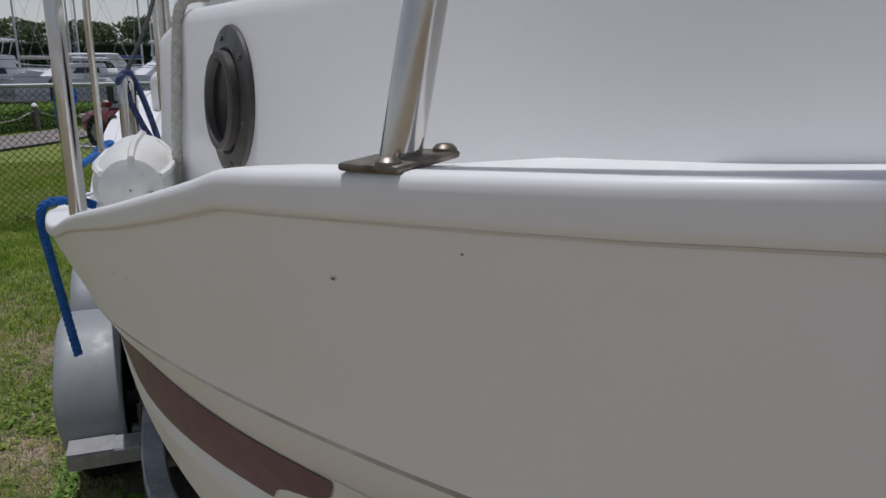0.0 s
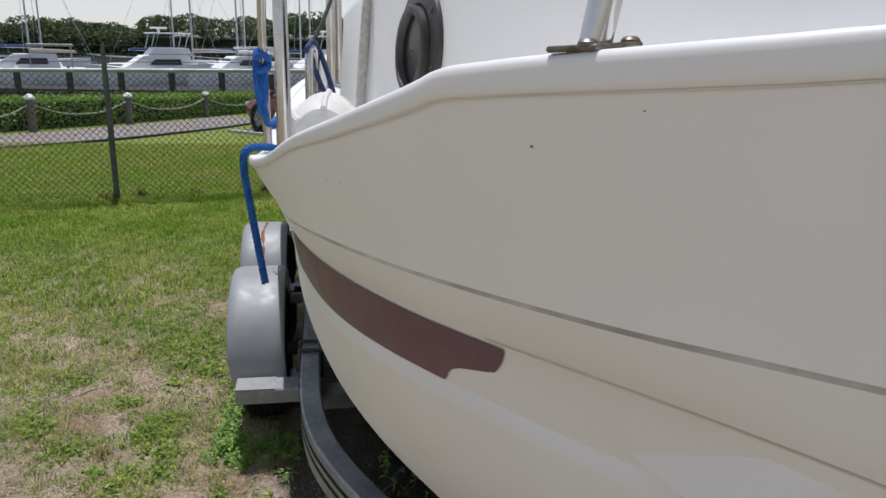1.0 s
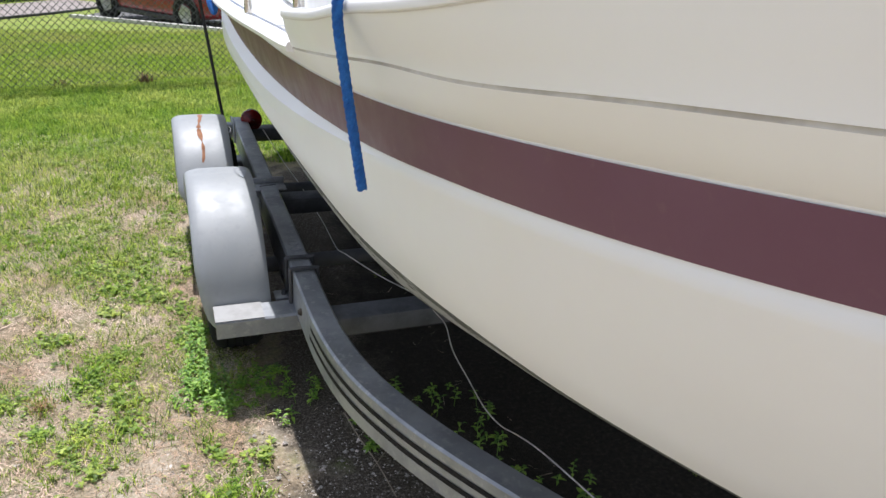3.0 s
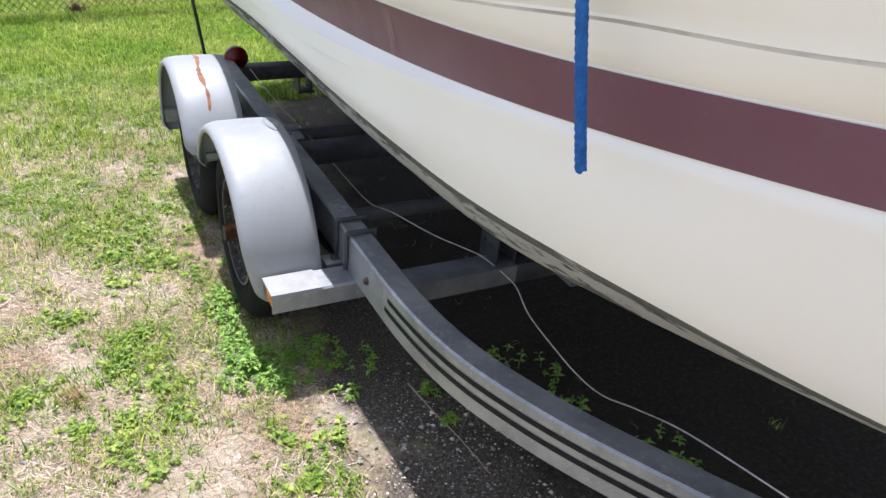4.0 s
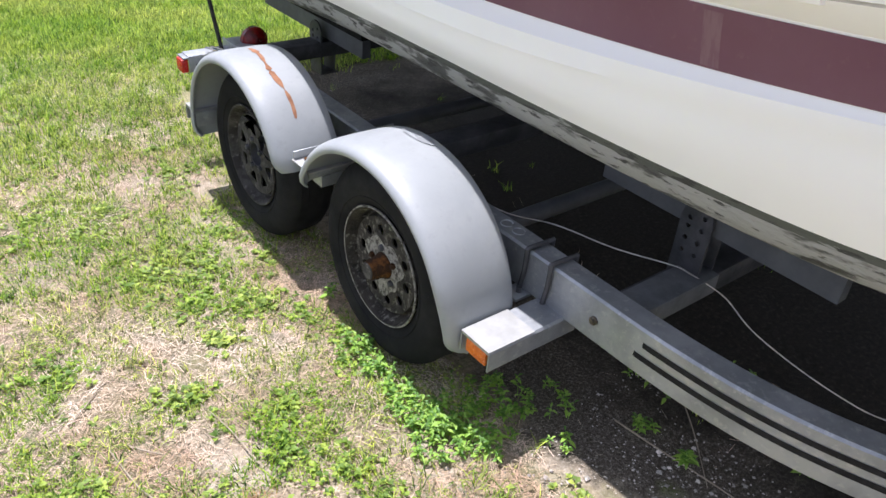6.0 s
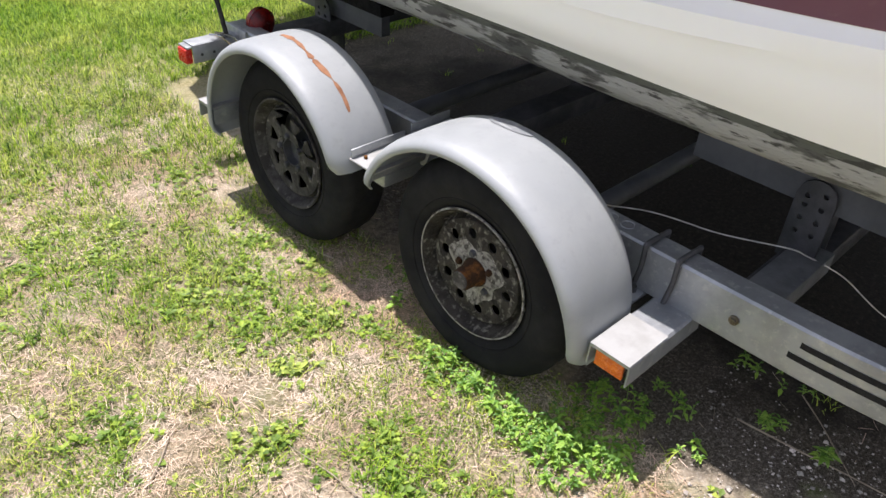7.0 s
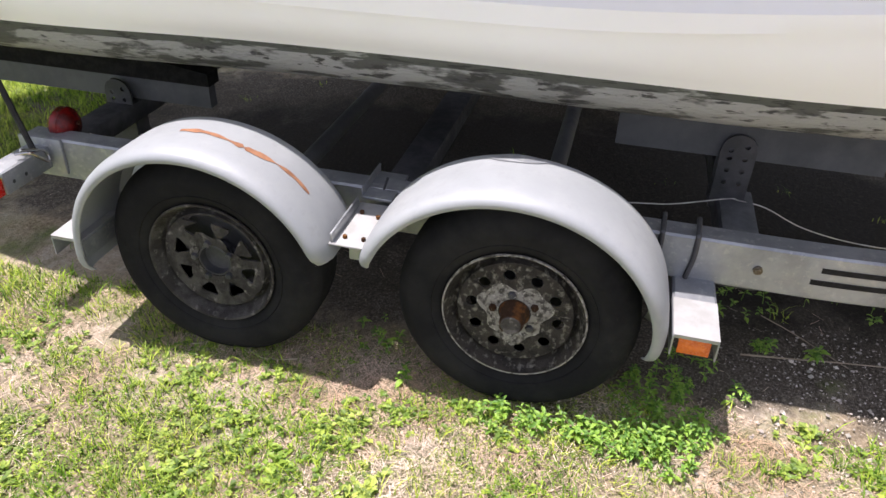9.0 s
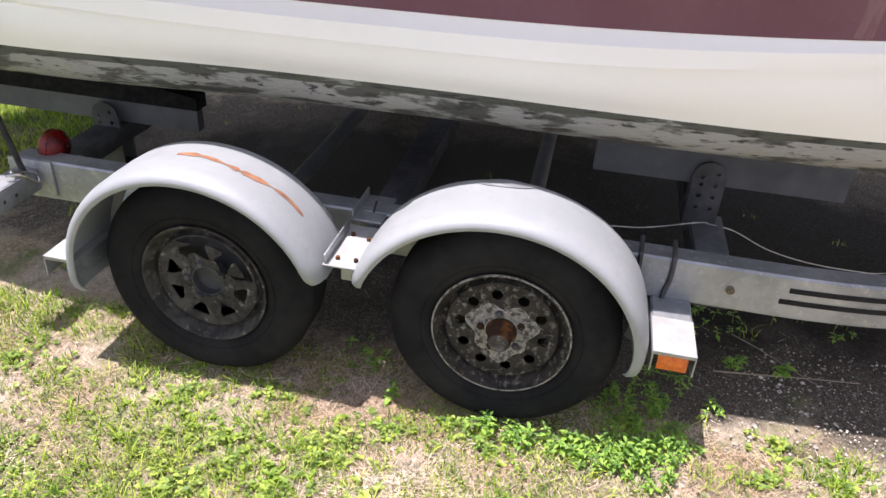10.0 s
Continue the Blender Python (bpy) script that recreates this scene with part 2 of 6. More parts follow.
def raw_mesh(name, verts, faces, mat):
    me = bpy.data.meshes.new(name)
    me.from_pydata(verts, [], faces)
    me.materials.append(mat)
    return me


# ---- the sailboat ----
XC = 1.30
SHEER = [(-4.0, 1.295, 1.602), (-3.5, 1.098, 1.567), (-3.0, 0.866, 1.521), (-2.7, 0.68, 1.476), (-2.4, 0.529, 1.436), (-2.09, 0.408, 1.401),
         (-1.79, 0.34, 1.36), (-1.49, 0.295, 1.333), (-1.19, 0.256, 1.296), (-0.89, 0.225, 1.265), (-0.6, 0.202, 1.251), (0.0, 0.146, 1.233),
         (0.5, 0.106, 1.231), (1.0, 0.077, 1.249), (1.5, 0.066, 1.28), (2.0, 0.094, 1.321), (2.6, 0.187, 1.38)]
STRIPE_TOP = [(-4.0, 1.295, 1.473), (-3.5, 1.126, 1.46), (-2.9, 0.83, 1.429), (-2.35, 0.544, 1.364), (-1.79, 0.377, 1.295), (-1.24, 0.302, 1.237),
              (-0.69, 0.252, 1.204), (0.0, 0.195, 1.196), (0.5, 0.158, 1.197), (1.5, 0.127, 1.219), (2.0, 0.153, 1.249), (2.6, 0.242, 1.288)]
STRIPE_LOW = [(-4.0, 1.295, 1.438), (-3.5, 1.152, 1.402), (-2.9, 0.898, 1.335), (-2.5, 0.663, 1.285), (-2.22, 0.522, 1.251), (-1.54, 0.358, 1.163),
              (-0.86, 0.3, 1.087), (-0.18, 0.248, 1.054), (0.5, 0.21, 1.05), (1.2, 0.192, 1.057), (1.8, 0.2, 1.073), (2.6, 0.3, 1.114)]
WATERLINE = [(-4.0, 1.296, 0.966), (-3.5, 1.245, 0.948), (-3.0, 1.102, 0.921), (-2.6, 0.91, 0.896), (-2.2, 0.703, 0.875), (-1.82, 0.524, 0.875),
             (-1.6, 0.449, 0.878), (-1.3, 0.39, 0.86), (-1.0, 0.357, 0.835), (-0.6, 0.32, 0.83), (-0.2, 0.285, 0.839), (0.2, 0.261, 0.848),
             (0.8, 0.239, 0.849), (1.5, 0.203, 0.839), (2.0, 0.208, 0.842), (2.6, 0.328, 0.867)]
LIP = [(-4.09, 1.29, 1.812), (-3.588, 1.185, 1.772), (-3.086, 0.909, 1.721), (-2.835, 0.719, 1.684), (-2.623, 0.577, 1.658), (-2.562, 0.547, 1.649),
       (-2.531, 0.536, 1.64), (-2.368, 0.464, 1.594), (-2.144, 0.383, 1.54), (-1.93, 0.326, 1.482), (-1.706, 0.275, 1.44), (-1.492, 0.241, 1.412),
       (-1.277, 0.22, 1.375), (-1.053, 0.21, 1.349), (-0.91, 0.206, 1.335)]


def step(a, b, v):
    u = min(max((v - a) / (b - a), 0), 1)
    return u * u * (3 - 2 * u)


def side_profile(y, sh, st, sl, wl):
    """Points of the topsides from the groove to the keel, outside first; x grows inboard."""
    k = 0.001 + 0.025 * step(-1.6, 0.0, y)
    r = 0.001 + 0.003 * step(-1.8, -0.5, y)
    v = step(-1.0, -2.4, y)
    clip = lambda x: min(x, XC - 0.004)
    p = [(sh[0] + 0.003, sh[1] + 0.004), (sh[0] - 0.0005, sh[1] - 0.0028), ((sh[0] + st[0]) / 2 - 0.004, (sh[1] + st[1]) / 2), (st[0] - 0.003, st[1] + 0.005), (st[0] + 0.004, st[1] - 0.001)]
    p += [(st[0] + (sl[0] - st[0]) * u + 0.004 + (r - 0.004) * u - 0.01 * u * (1 - u), st[1] + (sl[1] - st[1]) * u) for u in (0.33, 0.66)]
    p += [(sl[0] + r, sl[1]), (sl[0] + r * 0.3, sl[1] - 0.006), (sl[0] - k, sl[1] - 0.009 - 0.9 * k), (sl[0] - k - 0.001, sl[1] - 0.02 - 2.3 * k), (sl[0] - 0.85 * k + 0.001, sl[1] - 0.026 - 2.5 * k)]
    a, b = p[-1], (wl[0], wl[1])
    p += [(a[0] + (b[0] - a[0]) * u - 0.05 * u * (1 - u), a[1] + (b[1] - a[1]) * u) for u in (0.2, 0.4, 0.6, 0.8)]
    p += [b, (b[0] + 0.01 + 0.02 * v, b[1] - 0.022), (b[0] + 0.026 + 0.05 * v, b[1] - 0.055 + 0.01 * v), (b[0] + 0.056 + 0.08 * v, b[1] - 0.09 + 0.02 * v), (b[0] + 0.105 + 0.1 * v, b[1] - 0.118 + 0.022 * v),
          (b[0] + 0.2 + 0.08 * v, b[1] - 0.155 + 0.01 * v), (b[0] + 0.38 + 0.03 * v, b[1] - 0.2), (XC, b[1] - 0.36)]
    return [(clip(x), z) for x, z in p]


STATIONS = np.linspace(-4.0, 2.6, 133)
LINES = [spline(t, STATIONS) for t in (SHEER, STRIPE_TOP, STRIPE_LOW, WATERLINE)]
boat = thing("sailboat", "white fibreglass trailer sailboat with a maroon stripe resting on a trailer", "boat", (XC, -0.7, 0.45))


def hull():
    rows = []
    for i, y in enumerate(STATIONS):
        p = side_profile(y, *[l[i] for l in LINES])
        left = [(x, y, z) for x, z in p]
        rows.append(left + [(2 * XC - x, y, z) for x, y, z in reversed(left[:-1])])
    n = len(p) - 1
    low = 16
    idx = [0] * low + [1] * (n - low)
    idx[0], idx[low] = 2, 3
    bm = loft(rows, index=idx + idx[::-1])
    return bm


def crease(side):
    """A toned strip marking the edge under the upper band, forward of the stripe."""
    rows = []
    for i, y in enumerate(STATIONS):
        if -3.7 < y < -2.48:
            st = LINES[1][i]
            rows.append([(XC - side * (XC - x), y, z) for x, z in ((st[0] - 0.0024, st[1] + 0.0036), (st[0] + 0.0025, st[1] - 0.0006))])
    return loft(rows)


shell = part("hull", hull(), [GEL, BOTTOM, GROOVELINE, BOOTLINE], boat, angle=28)
for s in (1, -1):
    part("dirt_line", crease(s), FAINTLINE, boat, "thin toned crease below the upper band")
end = side_profile(2.6, *[l[-1] for l in LINES])
sweep = [k / 12 for k in range(-12, 13)]
transom = loft([[(XC + u * (XC - x), 2.6 + 0.48 * (1 - abs(u) ** 2.2), z) for u in sweep] for x, z in end])
part("transom", transom, GEL, boat)
stern_cap = bmesh.new()
stern_cap.faces.new([stern_cap.verts.new((XC + u * (XC - end[0][0]), 2.6 + 0.48 * (1 - abs(u) ** 2.2), end[0][1] + 0.003)) for u in sweep])
part("stern_deck", stern_cap, DECK, boat)


def stripe(side):
    """The maroon band, laid 2 mm proud of the topsides, with a notched forward end."""
    ys = np.concatenate([np.linspace(-2.523, -2.32, 50), np.linspace(-2.29, 2.58, 120)])
    a, b = spline(STRIPE_TOP, ys), spline(STRIPE_LOW, ys)
    rows = []
    for y, t, l in zip(ys, a, b):
        low = float(np.interp(y, [-2.523, -2.512, -2.505, -2.498, -2.491, -2.477, -2.45, -2.418, -2.398, -2.39, -2.382, -2.374, -2.364], [0.1, 0.25, 0.32, 0.38, 0.44, 0.485, 0.55, 0.63, 0.71, 0.76, 0.82, 0.9, 0.985]))
        r = 0.001 + 0.003 * step(-1.8, -0.5, y)
        rows.append([((t[0] + (l[0] - t[0]) * u + 0.002 + (r - 0.004) * u - 0.01 * u * (1 - u)), y, t[1] + (l[1] - t[1]) * u) for u in (0.05, 0.05 + 0.33 * (low - 0.05), 0.05 + 0.66 * (low - 0.05), low)])
    if side < 0:
        rows = [[(2 * XC - x, y, z) for x, y, z in r] for r in rows]
    return loft(rows)


part("stripe", stripe(1), MAROON, boat, "faded maroon stripe with a notched end")
part("stripe", stripe(-1), MAROON, boat)

def rubbed_mark(y0, width):
    """A paler rub mark across the stripe."""
    rows = []
    for f in (-1, -0.4, 0.4, 1):
        y = y0 + width * f
        t, l = spline(STRIPE_TOP, np.array([y]))[0], spline(STRIPE_LOW, np.array([y]))[0]
        r = 0.001 + 0.003 * step(-1.8, -0.5, y)
        rows.append([((t[0] + (l[0] - t[0]) * u + 0.0016 + (r - 0.004) * u - 0.01 * u * (1 - u)), y, t[1] + (l[1] - t[1]) * u) for u in (0.12, 0.2, 0.358, 0.5, 0.667, 0.82, 0.95)])
    return loft(rows)


part("rub_mark", rubbed_mark(-0.7, 0.02), PALEMAROON, boat, "pale rub mark across the stripe")


def speck(y, z, size):
    """A small dark chip in the gelcoat of the bulwark."""
    l, s = spline(LIP, np.array([y]))[0], spline(SHEER, np.array([y]))[0]
    u = (z - s[1]) / (l[1] - s[1])
    x = s[0] + (l[0] - s[0]) * u - 0.0035
    bm = bmesh.new()
    d = Vector((0.62, -0.78, 0))
    bm.faces.new([bm.verts.new(Vector((x, y, z)) + d * size * math.cos(q) * 1.6 + Vector((0, 0, size * math.sin(q)))) for q in (2 * math.pi * k / 7 for k in range(7))])
    part("gelcoat_chip", bm, GRIME_DARK, boat, "small dark chip in the gelcoat")


for y, z, size in ((-2.669, 1.622, 0.0012), (-2.762, 1.66, 0.0008), (-2.27, 1.52, 0.0009), (-2.31, 1.523, 0.0007)):
    speck(y, z, size)
# bulwark: the raised side above the groove, forward of its stepped end
BY = np.concatenate([np.linspace(-4.08, -2.735, 14), np.linspace(-2.685, -2.485, 21), np.linspace(-2.43, -0.91, 32)])
LB, SB = spline(LIP, BY), spline(SHEER, BY)


def bulwark(side):
    rows = []
    for y, l, s in zip(BY, LB, SB):
        prof = [(s[0] + 0.004, s[1] + 0.002), (s[0] - 0.003, s[1] + 0.003), (s[0] - 0.0035, s[1] + 0.008)]
        prof += [(s[0] + (l[0] - s[0]) * u - 0.002, s[1] + (l[1] - s[1]) * u) for u in (0.35, 0.7)]
        prof += [(l[0], l[1] + 0.002), (l[0] + 0.03, l[1] + 0.002), (s[0] + 0.05, s[1])]
        rows.append([((x if side > 0 else 2 * XC - x), y, z) for x, z in prof])
    return loft(rows, closed=True, cap=True)


def cap_rail(side):
    rows = []
    for y, l in zip(BY, LB):
        w = 0.05
        prof = [(0.006, -0.001), (-0.004, -0.001), (-0.0075, 0.002), (-0.0085, 0.006), (-0.0075, 0.022), (-0.0065, 0.028), (-0.003, 0.033), (0.004, 0.0355), (0.014, 0.0365), (0.028, 0.037), (w, 0.037), (w, -0.006)]
        f = 0.5 + 0.3 * step(-1.98, -2.63, y)
        rows.append([((l[0] + a * (f if a < 0.03 else 1) if side > 0 else 2 * XC - l[0] - a), y, l[1] + b * f) for a, b in prof])
    return loft(rows, closed=True, cap=True)


for s in (1, -1):
    part("bulwark", bulwark(s), GEL, boat)
    part("cap_rail", cap_rail(s), GEL, boat, angle=40)
    # a faint grey-brown line along the underside of the cap
    part("dirt_line", loft([[((l[0] - 0.0022 if s > 0 else 2 * XC - l[0] + 0.0022), y, l[1] - 0.0012), ((l[0] - 0.0006 if s > 0 else 2 * XC - l[0] + 0.0006), y, l[1] - 0.003)] for y, l in zip(BY, LB)]), FAINTLINE, boat)


def deck():
    ys = np.linspace(-3.9, 2.58, 80)
    sh, li = spline(SHEER, ys), spline(LIP, np.minimum(ys, -0.91))
    rows = []
    for y, s, l in zip(ys, sh, li):
        fore = step(-0.91, -0.95, y)
        x = s[0] + 0.012 + 0.02 * fore
        z = s[1] + 0.004
        if y < -0.92:
            z = max(z, l[1] + 0.0285 - 0.09 * step(-2.68, -2.28, y))
            x = l[0] + 0.045
        rows.append([(x, y, z), (x + 0.5 * (XC - x), y, z + 0.006), (XC, y, z + 0.01), (2 * XC - x - 0.5 * (XC - x), y, z + 0.006), (2 * XC - x, y, z)])
    return loft(rows)


part("deck", deck(), GEL, boat)


def gunwale(side):
    """The rounded edge of the after deck, from the step to the stern."""
    ys = np.linspace(-0.91, 2.6, 50)
    rows = []
    for y, s in zip(ys, spline(SHEER, ys)):
        prof = [(0.01, -0.012), (-0.012, -0.01), (-0.016, 0.002), (-0.01, 0.012), (0.004, 0.016), (0.05, 0.014), (0.05, 0.0)]
        rows.append([((s[0] + a if side > 0 else 2 * XC - s[0] - a), y, s[1] + b) for a, b in prof])
    return loft(rows, closed=True, cap=True)


for s in (1, -1):
    part("gunwale", gunwale(s), GEL, boat)

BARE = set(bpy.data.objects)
# cabin: leaning sides with rounded after corners
CABIN = [(-3.25, 1.12), (-3.0, 0.985), (-2.7, 0.8), (-2.3, 0.672), (-1.96, 0.575), (-1.5, 0.483), (-1.1, 0.418), (-1.0, 0.405), (-0.95, 0.42), (-0.925, 0.46)]


def cabin():
    rows = []
    outline = [(x, y) for y, x in CABIN]
    outline = [(XC, -3.35)] + outline + [(XC, -0.92)]
    full = outline + [(2 * XC - x, y) for x, y in reversed(outline[1:-1])]
    top = lambda y: 1.727 + 0.033 * step(-0.95, -1.5, y)
    for dz, inset in ((None, 0.0), (-0.03, 0.028), (-0.012, 0.034), (-0.003, 0.044), (0.0, 0.06), (0.02, 0.3)):
        row = []
        for x, y in full:
            f = inset / max(abs(XC - x), 0.3)
            x2 = x + (XC - x) * min(f, 1)
            y2 = y + (-2.0 - y) * inset * 0.25
            row.append((x2, y2, 1.24 if dz is None else top(y) + dz))
        rows.append(row)
    bm = loft(rows, closed=True)
    bm.faces.new([v for v in bm.verts][-len(full):])
    return bm


part("cabin", cabin(), GEL, boat, angle=40)


def upper_cabin():
    outline = [(XC, -3.0), (1.02, -2.85), (0.72, -2.3), (0.57, -1.6), (0.548, -1.5), (0.56, -1.46), (XC, -1.45)]
    full = outline + [(2 * XC - x, y) for x, y in reversed(outline[1:-1])]
    bm = loft([[(x + (XC - x) * f, y, z) for x, y in full] for f, z in ((0, 1.74), (0.02, 1.96), (0.05, 1.99), (0.2, 2.01))], closed=True)
    bm.faces.new(list(bm.verts)[-len(full):])
    return bm


part("coachroof", upper_cabin(), GEL, boat)

# a registration's characters, as plain bars
for k in range(8):
    y = -1.52 - 0.03 * k - (0.012 if k > 1 else 0) - (0.012 if k > 5 else 0)
    x = 0.552 + (-1.52 - y) * 0.21
    part("letter_bar", box(x - 0.003, x + 0.004, y - 0.022, y, 1.79, 1.865, 0.0), BARGREY, boat, "grey registration lettering as plain bars" if k == 0 else "")
part("sticker", box(0.613, 0.632, -1.88, -1.82, 1.8, 1.87, 0.0), STICKER, boat, "red registration sticker")


def port_at(y, z, side=1):
    """A place on the cabin's side and the inward lean there."""
    x = float(np.interp(y, [c[0] for c in CABIN[:8]], [c[1] for c in CABIN[:8]]))
    return Vector((x + 0.028 * (z - 1.24) / 0.55, y, z))


def porthole():
    c = port_at(-1.918, 1.617)
    out = Vector((-1, -0.265, 0.05)).normalized()
    along = Vector((-0.265, 1, 0)).normalized()
    up = along.cross(out).normalized()
    if up.z < 0:
        up = -up

    def ring(profile, n=48):
        return loft([[c + out * h + (along * math.cos(2 * math.pi * k / n) + up * math.sin(2 * math.pi * k / n)) * r for k in range(n)] for r, h in profile], closed=True)

    frame_ob = part("porthole", ring([(0.072, -0.004), (0.105, -0.004), (0.107, 0.002), (0.105, 0.006), (0.076, 0.010), (0.072, 0.006)]), PORTFRAME, boat, "round dark grey porthole frame")
    part("port_ring", ring([(0.066, 0.004), (0.07, 0.004), (0.071, 0.02), (0.068, 0.023), (0.061, 0.023), (0.058, 0.018), (0.056, 0.006)]), PORTFRAME, frame_ob)
    bm = ring([(0.06, 0.012), (0.03, 0.013), (0.002, 0.0135)])
    part("port_glass", bm, DARKGLASS, frame_ob)
    for k in range(6):
        a = math.pi / 3 * k + 0.3
        q = c + out * 0.008 + (along * math.cos(a) + up * math.sin(a)) * 0.09
        part("screw", tube([q, q + out * 0.003], 0.004, 8), BOLT, frame_ob)


porthole()


# stanchions
def stanchion(base, top, radius=0.0127, plate=1.0, name="stanchion"):
    b, t = Vector(base), Vector(top)
    ob = part(name, tube([b, b + (t - b) * 0.5, t], radius, 18), STAINLESS, boat, "polished stainless stanchion")
    if plate:
        bm = box(b.x - 0.036 * plate, b.x + 0.036 * plate, b.y - 0.027 * plate, b.y + 0.027 * plate, b.z - 0.004, b.z + 0.001, 0.002)
        turn = Matrix.Rotation(radians(-4), 3, "Y") @ Matrix.Rotation(radians(37), 3, "Z")
        bmesh.ops.rotate(bm, verts=bm.verts, cent=b, matrix=turn)
        part("base_plate", bm, BOLT, ob)
        for dx, dy in ((-0.025, -0.012), (0.026, -0.014), (0.02, 0.017)) if plate > 0.8 else ():
            q = turn @ Vector((dx, dy, 0))
            part("bolt", revolve([(0.001, 0.0055), (0.005, 0.0048), (0.0075, 0.0025), (0.008, -0.001)], 14, b + q, "z"), BOLT, ob)
    return ob


stanchion((0.672, -2.609, 1.622), (0.785, -2.645, 2.346), plate=0.85)
stanchion((0.352, -1.83, 1.44), (0.345, -1.8, 2.25), plate=0.55)
arch = curve([(0.205, -0.95, 1.322), (0.202, -0.96, 1.55), (0.21, -1.0, 1.78), (0.238, -1.12, 1.95), (0.29, -1.4, 2.04), (0.345, -1.8, 2.06)], 8)
part("guard_rail", tube(arch, 0.0127, 16), STAINLESS, boat, "bent stainless tube guard rail")
part("guard_rail", tube(curve([(0.16, -0.1, 1.225), (0.165, -0.1, 1.5), (0.17, -0.12, 1.9), (0.2, -0.1, 2.3)]), 0.0127, 14), STAINLESS, boat)
part("u_rail", tube(curve([(0.33, -0.95, 1.33), (0.33, -0.95, 1.57), (0.336, -0.93, 1.617), (0.346, -0.9, 1.57), (0.35, -0.89, 1.33)], 8), 0.0125, 14), STAINLESS, boat, "small stainless hoop")
for dx, dy in ((0.36, 0.9), (0.4, 0.95)):
    part("mast_tube", tube([(dx, dy, 1.28), (dx, dy, 4.5)], 0.022, 14), STAINLESS, boat)


def soft_box(x0, x1, y0, y1, z0, z1, r=0.06):
    return box(x0, x1, y0, y1, z0, z1, r, None, 5)


part("coaming", soft_box(0.33, 0.62, -0.75, 2.0, 1.2, 1.42), DECK, boat, "white moulded cockpit coaming")
part("coaming", soft_box(1.98, 2.27, -0.75, 2.0, 1.2, 1.42), DECK, boat)
part("seat_back", soft_box(0.4, 2.2, -0.85, -0.45, 1.2, 1.5, 0.07), DECK, boat)
part("stern_box", soft_box(0.25, 2.35, 1.9, 2.5, 1.25, 1.55, 0.07), DECK, boat)
# mooring cleat
cleat = part("cleat", tube(curve([(0.12, 0.42, 1.262), (0.12, 0.46, 1.27), (0.12, 0.58, 1.27), (0.12, 0.62, 1.262)]), 0.011, 10), STAINLESS, boat)
for y in (0.49, 0.55):
    part("cleat_leg", tube([(0.12, y, 1.22), (0.12, y, 1.27)], 0.009, 10), STAINLESS, cleat)


# ---- ropes and loose gear on the boat ----
def rope(name, pts, r, mat, label, n=9, steps=8):
    return solo(name, tube(curve(pts, steps), r, n), mat, label, "rope")


knot = [(0.19, -0.865, 1.60), (0.186, -0.87, 1.63), (0.205, -0.885, 1.645), (0.222, -0.87, 1.63), (0.205, -0.845, 1.615), (0.187, -0.862, 1.6), (0.2, -0.885, 1.59), (0.22, -0.87, 1.605), (0.208, -0.845, 1.64),
        (0.188, -0.858, 1.655), (0.186, -0.875, 1.6), (0.187, -0.875, 1.54), (0.192, -0.872, 1.48), (0.196, -0.86, 1.44), (0.207, -0.868, 1.5), (0.21, -0.87, 1.56), (0.205, -0.87, 1.6), (0.2, -0.868, 1.52), (0.205, -0.86, 1.44), (0.21, -0.84, 1.40)]
knot = [(x, y - 0.12, 1.4 + (z - 1.4) * 0.8) for x, y, z in knot]
rope("knotted_rope", knot + [(0.22, -0.75, 1.4), (0.18, -0.2, 1.33), (0.12, 0.45, 1.28), (0.09, 0.5, 1.25), (0.07, 0.5, 1.19)], 0.0095, ROPEBLUE, "blue rope knotted round a stainless guard rail")
rope("rope_coil", [(0.1, 0.44, 1.28), (0.14, 0.5, 1.29), (0.12, 0.6, 1.285), (0.08, 0.55, 1.27), (0.06, 0.5, 1.22), (0.075, 0.47, 1.17), (0.09, 0.5, 1.22), (0.11, 0.52, 1.28)], 0.011, ROPEBLUE, "blue rope end tied round a deck cleat")
rope("dark_line", [(0.336, -0.93, 1.62), (0.35, -0.89, 1.66), (0.40, -0.7, 1.8), (0.47, -0.3, 2.1), (0.55, 0.2, 2.6)], 0.006, BLACKSTRAP, "taut black line rising from a stainless hoop")
rope("hoop_lashing", [(0.32, -0.95, 1.605), (0.338, -0.93, 1.633), (0.358, -0.9, 1.605), (0.385, -0.92, 1.53), (0.405, -0.92, 1.44), (0.375, -0.92, 1.48), (0.335, -0.93, 1.58), (0.325, -0.955, 1.615), (0.35, -0.91, 1.63)], 0.008, DARKBLUE, "dark blue lashing tied over a steel hoop")
def twisted_rope(name, pts, r, mat, label):
    """Three strands laid round one another."""
    p = [Vector(q) for q in curve(pts, 40)]
    bm = bmesh.new()
    run = [0.0]
    for a, b in zip(p, p[1:]):
        run.append(run[-1] + (b - a).length)
    for k in range(3):
        path = []
        for i, q in enumerate(p):
            d = (p[min(i + 1, len(p) - 1)] - p[max(i - 1, 0)]).normalized()
            s = d.cross(Vector((0.2, 1, 0.1))).normalized()
            u = d.cross(s)
            a = run[i] / 0.034 * 2 * math.pi + k * 2 * math.pi / 3
            path.append(q + (s * math.cos(a) + u * math.sin(a)) * r * 0.4)
        tube(path, r * 0.66, 7, bm)
    return solo(name, bm, mat, label, "rope")


